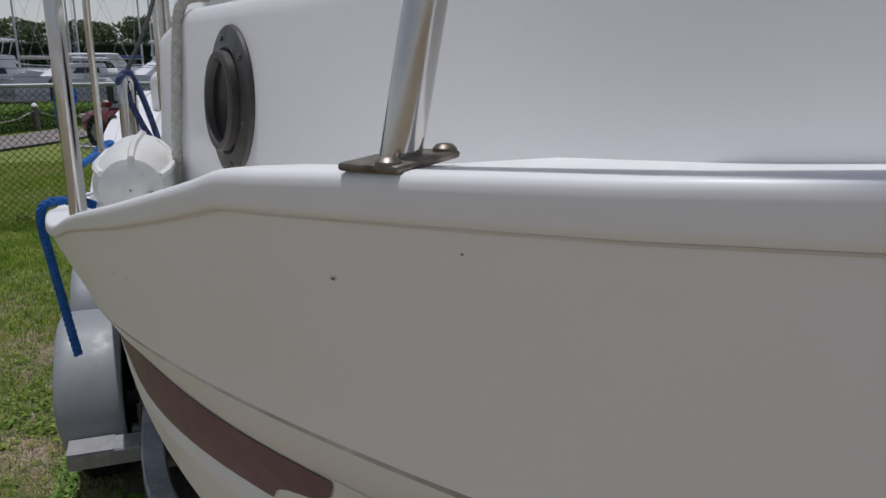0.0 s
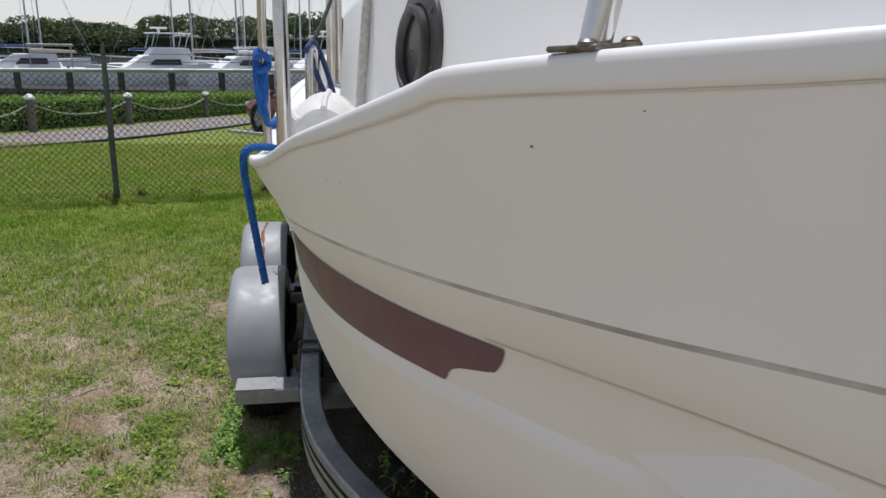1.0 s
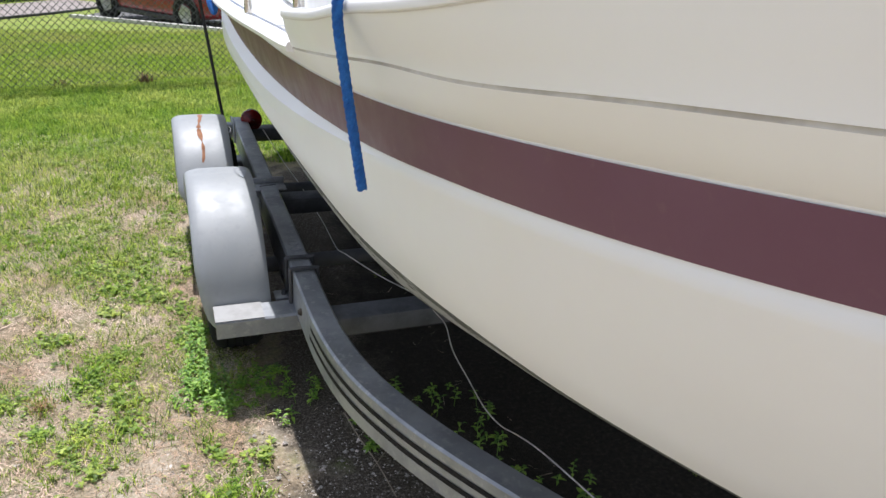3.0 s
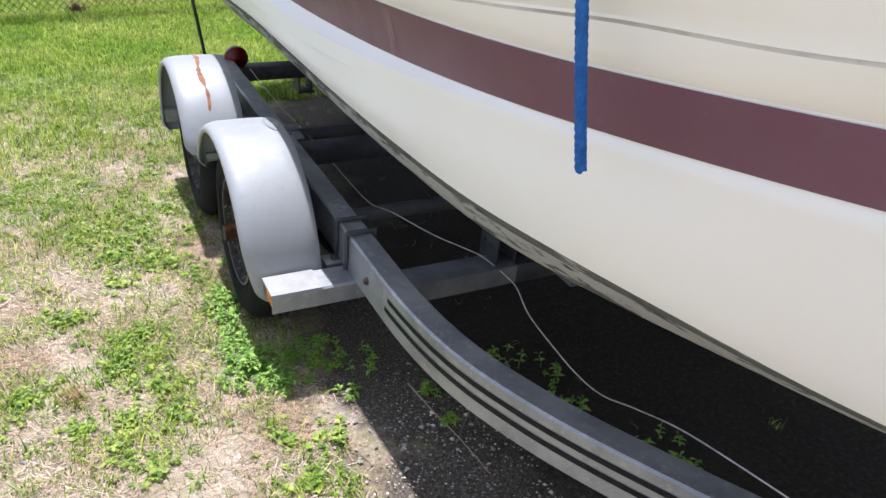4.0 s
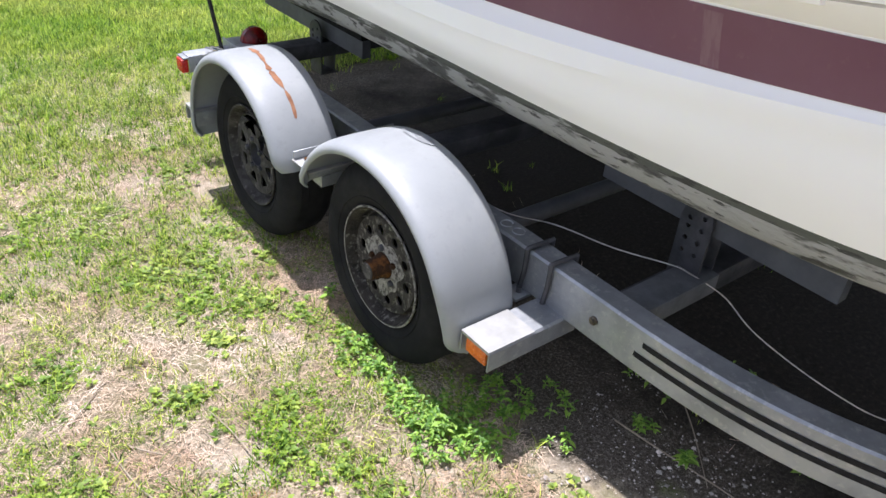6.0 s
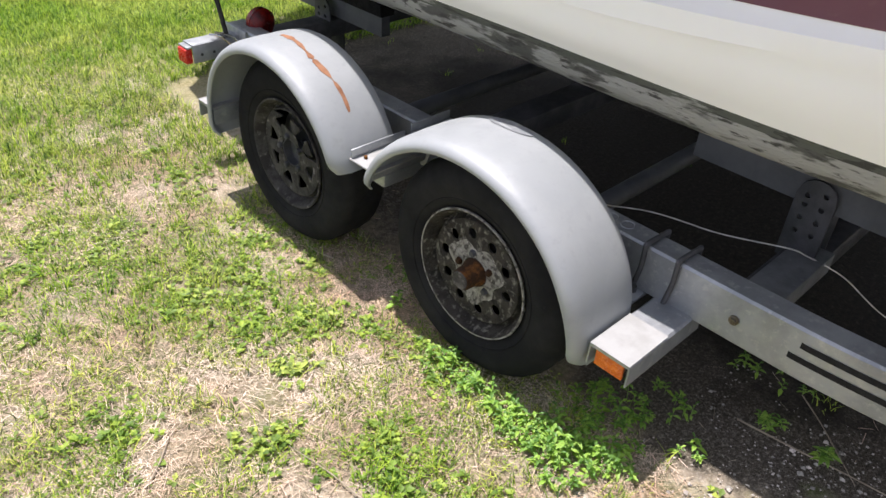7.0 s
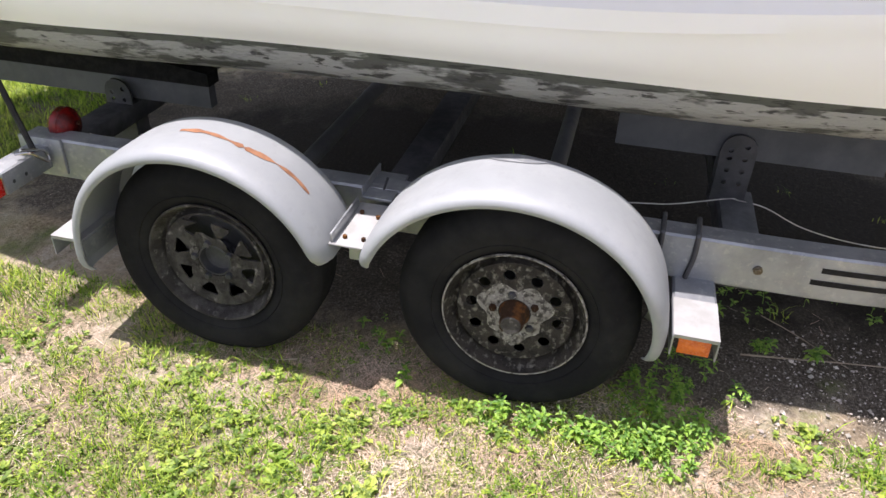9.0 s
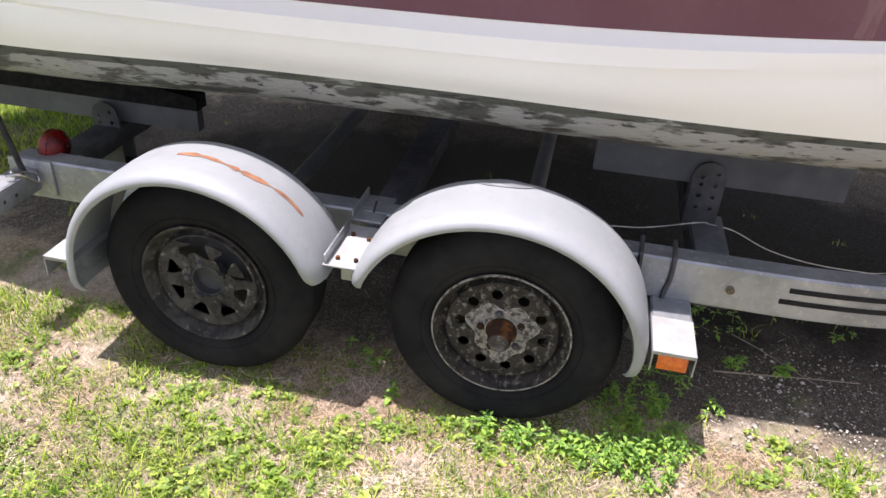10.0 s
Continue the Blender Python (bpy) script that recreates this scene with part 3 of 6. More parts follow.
twisted_rope("white_rope", [(0.60, -1.6, 1.775), (0.535, -1.52, 1.78), (0.51, -1.5, 1.76), (0.5, -1.495, 1.7), (0.487, -1.49, 1.55), (0.478, -1.48, 1.4)], 0.0105, ROPEWHITE, "white twisted rope hanging down the cabin side")
rope("tie_down_strap", [(0.07, 1.62, 1.31), (0.03, 1.615, 1.285), (0.04, 1.604, 1.15), (0.082, 1.568, 0.8), (0.125, 1.532, 0.45)], 0.009, BLACKSTRAP, "black tie-down strap from the stern to the trailer", 6)


def buoy():
    """A rounded white fender lying on the side deck, ribbed, with a small dark eye."""
    ob = thing("boat_fender", "white ribbed plastic fender lying on the side deck", "fender", (0.405, -1.6, 1.37))
    prof = [(0.002, -0.12), (0.03, -0.118), (0.055, -0.105), (0.068, -0.08), (0.073, -0.03), (0.073, 0.12), (0.068, 0.17), (0.05, 0.2), (0.02, 0.215), (0.002, 0.216)]
    part("body", revolve(prof, 32, (0.405, -1.5, 1.44), "y"), PLASTIC, ob)
    for a in (0.4, 1.5, 2.6, 3.7, 4.8, 5.9):
        d = Vector((math.cos(a), 0, math.sin(a)))
        part("rib", tube([Vector((0.405, -1.5 + h, 1.44)) + d * (r + 0.001) for r, h in prof[2:-2]], 0.007, 6), PLASTIC, ob)
    part("eye", tube([(0.44, -1.625, 1.43), (0.44, -1.605, 1.43)], 0.006, 10), BLACKTAPE, ob)


buoy()

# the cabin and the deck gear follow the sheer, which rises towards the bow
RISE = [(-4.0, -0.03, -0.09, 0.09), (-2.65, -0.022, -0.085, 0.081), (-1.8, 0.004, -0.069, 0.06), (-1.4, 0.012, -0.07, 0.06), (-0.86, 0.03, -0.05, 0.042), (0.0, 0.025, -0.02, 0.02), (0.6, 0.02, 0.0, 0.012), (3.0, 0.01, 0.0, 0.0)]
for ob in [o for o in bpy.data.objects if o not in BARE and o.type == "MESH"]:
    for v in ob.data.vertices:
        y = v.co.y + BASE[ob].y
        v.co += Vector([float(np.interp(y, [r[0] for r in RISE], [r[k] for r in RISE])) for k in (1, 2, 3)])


twisted_rope("hanging_rope", [(0.38, -1.45, 1.39), (0.31, -1.47, 1.437), (0.26, -1.485, 1.447), (0.231, -1.495, 1.438), (0.226, -1.5, 1.4), (0.236, -1.503, 1.32), (0.25, -1.508, 1.22), (0.264, -1.513, 1.125)], 0.009, ROPEBLUE,
             "bright blue braided rope hanging over the white hull side")


# ---- the trailer ----
trailer = thing("boat_trailer", "galvanised tandem-axle boat trailer with dull silver fenders", "trailer", (0.2, 0.4, 0.0))
RAIL_OUT = [(0.25, 1.6), (0.25, 0.5), (0.25, -0.35), (0.25, -0.6), (0.253, -0.78), (0.268, -0.95), (0.298, -1.1), (0.345, -1.24), (0.405, -1.38), (0.5, -1.56), (0.64, -1.8), (0.9, -2.22), (1.2, -2.7)]


def rail_line(offset):
    """The rail's plan, moved inboard by offset."""
    p = curve([(x, y, 0) for x, y in RAIL_OUT], 6)
    out = []
    for i, q in enumerate(p):
        d = (p[min(i + 1, len(p) - 1)] - p[max(i - 1, 0)]).normalized()
        out.append(q + Vector((-d.y, d.x, 0)) * offset)
    return out


def frame_rail(side):
    rows = []
    a, b = rail_line(0.0), rail_line(0.075)
    for p, q in zip(a, b):
        z0, z1, r = 0.325, 0.458, 0.006
        prof = [(p, z0 + r), (p, z1 - r), (p.lerp(q, 0.08), z1), (p.lerp(q, 0.92), z1), (q, z1 - r), (q, z0 + r), (p.lerp(q, 0.92), z0), (p.lerp(q, 0.08), z0)]
        rows.append([((v.x if side > 0 else 2 * XC - v.x), v.y, z) for v, z in prof])
    return loft(rows, closed=True, cap=True)


rail = part("frame_rail", frame_rail(1), GALV, trailer, "galvanised box-section rail", 25)
part("frame_rail", frame_rail(-1), GALV, trailer, "", 25)
# two black stripes along the curved outer face
line = rail_line(-0.0012)
for z, first in ((0.417, -0.735), (0.38, -0.715)):
    pts = [p for p in line if p.y < first]
    pts = [Vector((0.2512, first, 0))] + pts
    part("tape_stripe", loft([[(p.x, p.y, z - 0.008), (p.x, p.y, z + 0.008)] for p in pts]), BLACKTAPE, rail, "black tape stripe")
part("pivot_bolt", tube([(0.262, -0.587, 0.391), (0.243, -0.587, 0.391)], 0.012, 12), BOLT, rail, "dull bolt end")
part("bolt_head", tube([(0.246, -0.587, 0.391), (0.238, -0.587, 0.391)], 0.008, 6), BOLT, rail)
for y in (-0.25, -0.2):
    part("rail_boss", revolve([(0.006, 0.4581), (0.016, 0.4585), (0.018, 0.4605), (0.0205, 0.4585)], 20, (0.29, y, 0), "z"), GALV, rail)


def u_bolt(y):
    o = 0.007
    pts = [(0.244, y + 0.01, 0.335), (0.243, y, 0.40), (0.243, y, 0.455), (0.25, y, 0.466), (0.325, y - 0.004, 0.466), (0.333, y - 0.004, 0.455), (0.333, y, 0.34)]
    part("u_bolt", tube(curve(pts, 4), o, 8), DARKSTEEL, trailer, "dark steel u-bolt round the rail")


u_bolt(-0.335)
u_bolt(-0.425)
part("spring_tab", box(0.2, 0.26, -0.36, -0.3, 0.318, 0.328, 0.002), GALV, trailer)
part("tab_nut", tube([(0.232, -0.335, 0.326), (0.232, -0.335, 0.345)], 0.009, 6), DARKSTEEL, trailer)


def step_plate(y0, y1, x0, name="step_plate"):
    """A folded channel that carries the fender's end."""
    rows = []
    for x in (x0, 0.30):
        rows.append([(x, y0, 0.273), (x, y0, 0.328), (x, y0 + 0.006, 0.334), (x, y1 - 0.006, 0.334), (x, y1, 0.328), (x, y1, 0.273), (x, y1 - 0.004, 0.273), (x, y1 - 0.004, 0.326), (x, y0 + 0.004, 0.326), (x, y0 + 0.004, 0.273)])
    return part(name, loft(rows, closed=True, cap=True), GALV, trailer, "folded galvanised step plate")


plate = step_plate(-0.495, -0.385, -0.01)
part("white_patch", box(-0.011, 0.145, -0.494, -0.386, 0.3345, 0.3365, 0.0), TAPE, plate, "scuffed white tape")
part("amber_marker", box(-0.005, 0.004, -0.478, -0.402, 0.278, 0.322, 0.002), AMBER, plate, "orange marker lamp")
rear_plate = step_plate(1.19, 1.29, -0.065)
part("white_patch", box(-0.066, 0.1, 1.191, 1.289, 0.3345, 0.3365, 0.0), TAPE, rear_plate)


# fenders
def fender(cy, cz, a0, a1, name_label, out, ry, rz):
    """A rolled mudguard: flat crown, rounded shoulder and a turned-down outer lip."""
    prof = [(-0.046, -0.034), (-0.05, -0.029), (-0.05, -0.021), (-0.046, -0.013), (-0.036, -0.005), (-0.02, 0.0), (0.0, 0.003), (0.06, 0.004), (0.13, 0.003), (0.175, 0.0), (0.186, -0.006), (0.188, -0.03),
            (0.183, -0.03), (0.172, -0.008), (0.06, -0.004), (-0.004, -0.005), (-0.022, -0.008), (-0.034, -0.014), (-0.04, -0.022), (-0.041, -0.034)]
    rows = []
    n = 46
    for k in range(n + 1):
        u = k / n
        a = radians(a0 + (a1 - a0) * u)
        end = min(u, 1 - u) * n
        rnd = 0.0 if end > 2 else 0.012 * (1 - end / 2) ** 2
        row = []
        for x, dr in prof:
            xx = x + (rnd * 2 if x < 0 else 0) + (0.045 * max(0, 1 - u * 4) ** 2 * (1 if x < 0.1 else 0.3) if name_label.endswith("patch") else 0)
            row.append((xx - out, cy - (ry + dr) * math.cos(a), cz + (rz + dr) * math.sin(a)))
        rows.append(row)
    return part("fender", loft(rows, closed=True, cap=True), FENDER, trailer, name_label, 40)


front_fender = fender(0.024, 0.302, -14, 165, "dull silver rolled fender with a worn patch", 0.008, 0.397, 0.358)
back_fender = fender(0.842, 0.3, 15, 192, "dull silver rolled fender with a rusty scrape", 0.03, 0.381, 0.358)


def on_fender(cy, cz, u, x, ry, rz, lift=0.0052):
    a = radians(u)
    return (x, cy - (ry + lift) * math.cos(a), cz + (rz + lift) * math.sin(a))


def scrape():
    rows = []
    for k in range(41):
        f = k / 40
        a = 41 + 57 * f
        w = (0.0085 + 0.003 * math.sin(f * 17) + 0.002 * math.sin(f * 37)) * (0.4 + 0.6 * math.sin(math.pi * min(1, f * 1.05))) + (0.005 if f > 0.86 else 0)
        if 0.27 < f < 0.31 or 0.5 < f < 0.54:
            w = 0.0015
        x = 0.062 + 0.008 * f + 0.006 * math.sin(f * 9)
        rows.append([on_fender(0.842, 0.3, a, x - 0.03 - w, 0.381, 0.358), on_fender(0.842, 0.3, a, x - 0.03 + w, 0.381, 0.358)])
    return loft(rows)


part("rust_scrape", scrape(), RUSTPAINT, back_fender, "long brown rusty scrape")
worn = bmesh.new()
pts = [on_fender(0.024, 0.302, 93 + 10 * math.cos(q) * (1 + 0.1 * math.sin(3 * q)), 0.14 + 0.022 * math.sin(q), 0.397, 0.358, 0.0048) for q in (2 * math.pi * k / 20 for k in range(20))]
worn.faces.new([worn.verts.new(p) for p in pts])
part("worn_patch", worn, GALV, front_fender, "bare grey worn patch")

# bracket between the fenders
bracket = part("fender_bracket", box(-0.025, 0.2, 0.368, 0.482, 0.432, 0.438, 0.002), TAPE, trailer, "white-painted fender bracket")
part("bracket_fold", box(-0.022, 0.18, 0.472, 0.478, 0.436, 0.466, 0.002), GALV, bracket)
part("bracket_fold", box(-0.022, 0.18, 0.374, 0.38, 0.412, 0.436, 0.002), GALV, bracket)
for x, y in ((0.01, 0.45), (0.14, 0.45), (0.125, 0.4), (0.01, 0.4)):
    part("bracket_bolt", tube([(x, y, 0.437), (x, y, 0.447)], 0.006, 6), RUST, bracket)
slotted = part("slotted_arm", box(0.2, 0.36, 0.385, 0.475, 0.447, 0.457, 0.003), GALV, trailer, "slotted galvanised mounting plate")
part("slot", tube(curve([(0.25, 0.425, 0.4568), (0.28, 0.43, 0.4568), (0.32, 0.436, 0.4568)], 3), [0.004] * 7, 8), DARKSTEEL, slotted)
part("arm_fold", box(0.2, 0.36, 0.469, 0.475, 0.457, 0.482, 0.002), GALV, slotted)
part("support_arm", box(0.03, 0.25, 0.39, 0.45, 0.36, 0.40, 0.004), GALV, trailer)


# wheels
def disc(outer, holes, x0, x1, centre):
    """A flat plate with real holes: outer circle radius, holes as lists of (y, z) points."""
    bm = bmesh.new()
    loops = [[(outer * math.cos(2 * math.pi * k / 40), outer * math.sin(2 * math.pi * k / 40)) for k in range(40)]] + holes
    edges = []
    for lp in loops:
        vs = [bm.verts.new((x0, y, z)) for y, z in lp]
        edges += [bm.edges.new((vs[i], vs[(i + 1) % len(vs)])) for i in range(len(vs))]
    bmesh.ops.triangle_fill(bm, use_beauty=True, use_dissolve=False, edges=edges)
    made = bmesh.ops.extrude_face_region(bm, geom=list(bm.faces))
    for g in made["geom"]:
        if isinstance(g, bmesh.types.BMVert):
            g.co.x = x1
    bmesh.ops.translate(bm, verts=bm.verts, vec=centre)
    return bm


def circle(cy, cz, r, n=12):
    return [(cy + r * math.cos(2 * math.pi * k / n), cz + r * math.sin(2 * math.pi * k / n)) for k in range(n)]


def wheel(cy, cz, spoked, flip=False):
    c = Vector((0, cy, cz))
    tyre_prof = [(0.178, 0.012), (0.187, 0.000), (0.205, -0.01), (0.225, -0.016), (0.25, -0.018), (0.272, -0.014), (0.29, -0.003), (0.300, 0.008), (0.308, 0.018)]
    for x in (0.032, 0.036, 0.06, 0.064, 0.09, 0.094, 0.118, 0.122):
        tyre_prof.append((0.312 - (0.006 if x in (0.036, 0.064, 0.094, 0.122) else 0), x))
    tyre_prof += [(0.308, 0.145), (0.29, 0.168), (0.25, 0.186), (0.2, 0.165), (0.18, 0.15)]
    w = part("tyre_wheel", revolve(tyre_prof, 64, c), RUBBER, trailer, "worn black trailer tyre")
    for r, x in ((0.214, -0.012),):
        part("sidewall_bead", revolve([(r - 0.003, x + 0.002), (r, x - 0.003), (r + 0.003, x + 0.002)], 64, c), RUBBER, w)
    rim_prof = [(0.174, 0.012), (0.181, 0.004), (0.186, -0.004), (0.185, -0.009), (0.180, -0.008), (0.176, -0.002), (0.173, 0.008), (0.168, 0.018), (0.165, 0.026), (0.162, 0.034), (0.157, 0.036), (0.153, 0.03), (0.151, 0.02), (0.149, 0.013), (0.144, 0.012)]
    steel = RIMDARK if spoked else RIM
    rim = part("rim", revolve(rim_prof, 56, c), steel, w, "corroded steel rim")
    part("rim_lip", revolve([(0.1815, -0.0098), (0.1855, -0.0102), (0.1868, -0.006), (0.184, -0.005)], 56, c), FLAKE if not spoked else steel, rim, "pale worn rim edge")
    holes = []
    if spoked:
        for k in range(8):
            a = 2 * math.pi * (k + 0.35) / 8
            tri = [(0.122, -0.2), (0.122, 0.2), (0.112, 0.23), (0.075, 0.05), (0.075, -0.05), (0.112, -0.23)]
            holes.append([(r * math.cos(a + d), r * math.sin(a + d)) for r, d in tri])
    else:
        for k in range(10):
            a = 2 * math.pi * (k + 0.2) / 10
            holes.append(circle(0.113 * math.cos(a), 0.113 * math.sin(a), 0.0155))
    for k in range(5):
        a = 2 * math.pi * (k + 0.1) / 5
        holes.append(circle(0.057 * math.cos(a), 0.057 * math.sin(a), 0.009, 8))
    holes.append(circle(0, 0, 0.05 if spoked else 0.04, 20))
    part("wheel_disc", disc(0.147, holes, 0.0125, 0.018, c), steel, w, "pitted wheel disc with holes")
    # paint flaking off round the middle
    ragged = [(0.088 + 0.012 * math.sin(3 * q + cy * 5) + 0.008 * math.sin(7 * q)) * (0.9 if spoked else 1.0) for q in (2 * math.pi * k / 40 for k in range(40))]
    inner = 0.0515 if spoked else 0.042
    flake = loft([[c + Vector((0.0115, r * math.cos(2 * math.pi * k / 40), r * math.sin(2 * math.pi * k / 40))) for k in range(40) for r in [inner + (ragged[k] - inner) * f]] for f in (0, 1)], closed=True)
    part("flaked_centre", flake, FLAKEDARK if spoked else FLAKE, w, "flaking paint round the hub")
    part("drum", tube([c + Vector((0.075, 0, 0)), c + Vector((0.15, 0, 0))], 0.13, 24), DARKSTEEL, w)
    hub_prof = [(0.0495, 0.03), (0.049, 0.014), (0.044, 0.013), (0.043, 0.04), (0.02, 0.042), (0.001, 0.042)] if spoked else [(0.0405, 0.03), (0.039, 0.004), (0.033, -0.004), (0.031, -0.034), (0.028, -0.043), (0.024, -0.045), (0.022, -0.038), (0.001, -0.036)]
    part("hub", revolve(hub_prof, 24, c), RUST if not spoked else DARKSTEEL, w, "rusty hub" if not spoked else "dark open hub")
    if not spoked:
        part("hub_end", revolve([(0.0268, -0.0442), (0.024, -0.0462), (0.019, -0.0452), (0.001, -0.0448)], 20, c), RIMDARK, w, "dark greasy hub end")
    for k in range(5):
        a = 2 * math.pi * (k + 0.1) / 5
        q = c + Vector((0, 0.057 * math.cos(a), 0.057 * math.sin(a)))
        part("lug_nut", revolve([(0.0105, 0.02), (0.0105, 0.006), (0.008, 0.001), (0.001, 0.0)], 6, q), RUST if k % 2 == 0 and not spoked else DARKSTEEL, w)
    return w


front_wheel = wheel(0.0, 0.297, False)
rear_wheel = wheel(0.84, 0.289, True)


def mirrored(ob):
    """The same part on the trailer's far side, with its own sub-parts."""
    for o in (ob, *ob.children):
        c = o.copy()
        scene.collection.objects.link(c)
        c.parent = trailer if o is ob else made
        if o is ob:
            made = c
            c.matrix_basis = Matrix.Translation((2 * (XC - 0.2), 0, 0)) @ Matrix.Scale(-1, 4, (1, 0, 0))


for ob in (front_wheel, rear_wheel):
    mirrored(ob)
for ob in (front_fender, back_fender):
    c = ob.copy()
    scene.collection.objects.link(c)
    c.parent = trailer
    c.matrix_basis = Matrix.Translation((2 * (XC - 0.2), 0, 0)) @ Matrix.Scale(-1, 4, (1, 0, 0))

# axles, cross members and bunks
for y in (0.0, 0.84):
    part("axle", tube([(0.06, y, 0.288), (2 * XC - 0.06, y, 0.288)], 0.03, 12), BUNK, trailer)
for y in (0.0, 0.84):
    for x in (0.285, 2 * XC - 0.285):
        pts = curve([(x, y - 0.33, 0.31), (x, y - 0.15, 0.262), (x, y, 0.25), (x, y + 0.15, 0.262), (x, y + 0.33, 0.31)], 4)
        part("leaf_spring", loft([[(p.x - 0.022, p.y, p.z), (p.x + 0.022, p.y, p.z), (p.x + 0.022, p.y, p.z + 0.018), (p.x - 0.022, p.y, p.z + 0.018)] for p in pts], closed=True, cap=True), DARKSTEEL, trailer)
# cross members take the dark steel to deepen the shade under the hull
for y, z in ((-0.56, 0.29), (0.42, 0.34), (1.55, 0.34)):
    part("cross_member", box(0.3, 2 * XC - 0.3, y - 0.05, y + 0.05, z, z + 0.07, 0.005), DARKSTEEL, trailer)


def bunk(y0, y1, z0, z1, x=0.6, deep=0.075):
    rows = []
    for y, z in ((y0, z0), (y1, z1)):
        rows.append([(x, y, z - deep), (x, y, z - 0.004), (x + 0.004, y, z), (x + 0.04, y, z), (x + 0.044, y, z - deep)])
    return part("bunk", loft(rows, closed=True, cap=True), BUNK, trailer, "blue-grey bunk board under the hull")


for m in (0.7, 2 * XC - 0.744):
    bunk(-0.95, -0.18, 0.618, 0.616, m, 0.125)
    bunk(1.21, 2.14, 0.505, 0.505, m, 0.085)


# black block added for the dark gap between bunk and hull
GAPBLACK = material("gap_black", (0.012, 0.012, 0.012), 0.95, second=(0.022, 0.021, 0.02), scale=30, bump=0.4, bump_scale=200, spec=0.1)
for m in (0.7, 2 * XC - 0.744):
    part("bunk_pad", loft([[(m - 0.012, y, 0.503), (m - 0.016, y, z), (m + 0.056, y, z), (m + 0.056, y, 0.503)] for y, z in ((1.2, 0.55), (1.45, 0.585), (1.8, 0.6), (2.15, 0.61))], closed=True, cap=True), GAPBLACK, trailer, "black block filling the gap above the bunk")


def bunk_bracket(x, y, top):
    """An upright plate with rows of holes, rounded at the top, on a stub of the cross member."""
    holes = [circle(dy, dz, 0.008, 8) for dy in (-0.022, 0.022) for dz in (0.035, -0.005, -0.045, 0.06 if dy > 0 else 0.075)]
    bm = bmesh.new()
    out = [(-0.05, -0.13), (0.05, -0.13), (0.052, 0.06)] + [(0.05 * math.cos(a), 0.065 + 0.045 * math.sin(a)) for a in (math.pi * k / 8 for k in range(9))] + [(-0.052, 0.06)]
    edges = []
    for lp in [out] + holes:
        vs = [bm.verts.new((0, p, q)) for p, q in lp]
        edges += [bm.edges.new((vs[i], vs[(i + 1) % len(vs)])) for i in range(len(vs))]
    bmesh.ops.triangle_fill(bm, use_beauty=True, edges=edges)
    ex = bmesh.ops.extrude_face_region(bm, geom=list(bm.faces))
    for g in ex["geom"]:
        if isinstance(g, bmesh.types.BMVert):
            g.co.x += 0.008
    bmesh.ops.translate(bm, verts=bm.verts, vec=(x, y, top - 0.11))
    ob = part("bunk_bracket", bm, DARKSTEEL, trailer, "dark bunk bracket with rows of holes")
    part("bracket_foot", box(x, x + 0.09, y - 0.05, y + 0.05, top - 0.245, top - 0.235, 0.002), DARKSTEEL, ob)
    part("bracket_back", box(x + 0.07, x + 0.078, y - 0.05, y + 0.05, top - 0.24, top - 0.03, 0.002), DARKSTEEL, ob)


bunk_bracket(0.68, -0.54, 0.575)
bunk_bracket(0.66, 1.55, 0.5)
part("stub_beam", box(0.3, 0.75, -0.62, -0.52, 0.3, 0.365, 0.005), STUBGREY, trailer)

# tail lamps
lamp = part("tail_lamp", revolve([(0.001, -0.044), (0.026, -0.04), (0.045, -0.028), (0.055, -0.013), (0.058, -0.012), (0.058, 0.012), (0.055, 0.013), (0.045, 0.028), (0.026, 0.04), (0.001, 0.044)], 28, (0.345, 1.52, 0.462), "y"), REDLENS, trailer, "round red tail lamp")
part("lamp_stalk", box(0.33, 0.36, 1.505, 1.535, 0.4, 0.43, 0.003), DARKSTEEL, lamp)
arm = part("lamp_bracket", box(0.045, 0.24, 1.508, 1.514, 0.366, 0.435, 0.002), GALV, trailer, "galvanised tail lamp bracket")
part("bracket_top", box(0.045, 0.24, 1.514, 1.58, 0.43, 0.436, 0.002), GALV, arm)
part("end_plate", box(0.238, 0.25, 1.46, 1.61, 0.345, 0.462, 0.004), GALV, arm)
part("marker_lamp", box(0.016, 0.045, 1.512, 1.575, 0.366, 0.422, 0.006), MARKERLENS, arm, "square red marker lamp")
part("lamp_cover", box(0.024, 0.06, 1.512, 1.578, 0.423, 0.43, 0.002), GALV, arm)
for q in (0.08, 0.13):
    part("plate_hole", tube([(q, 1.5075, 0.395), (q, 1.509, 0.395)], 0.006, 10), DARKSTEEL, arm)
part("strap_hook", tube(curve([(0.13, 1.53, 0.455), (0.16, 1.5, 0.45), (0.2, 1.495, 0.41), (0.225, 1.5, 0.4), (0.22, 1.51, 0.43), (0.15, 1.525, 0.46)], 5), 0.005, 8), STAINLESS, arm)

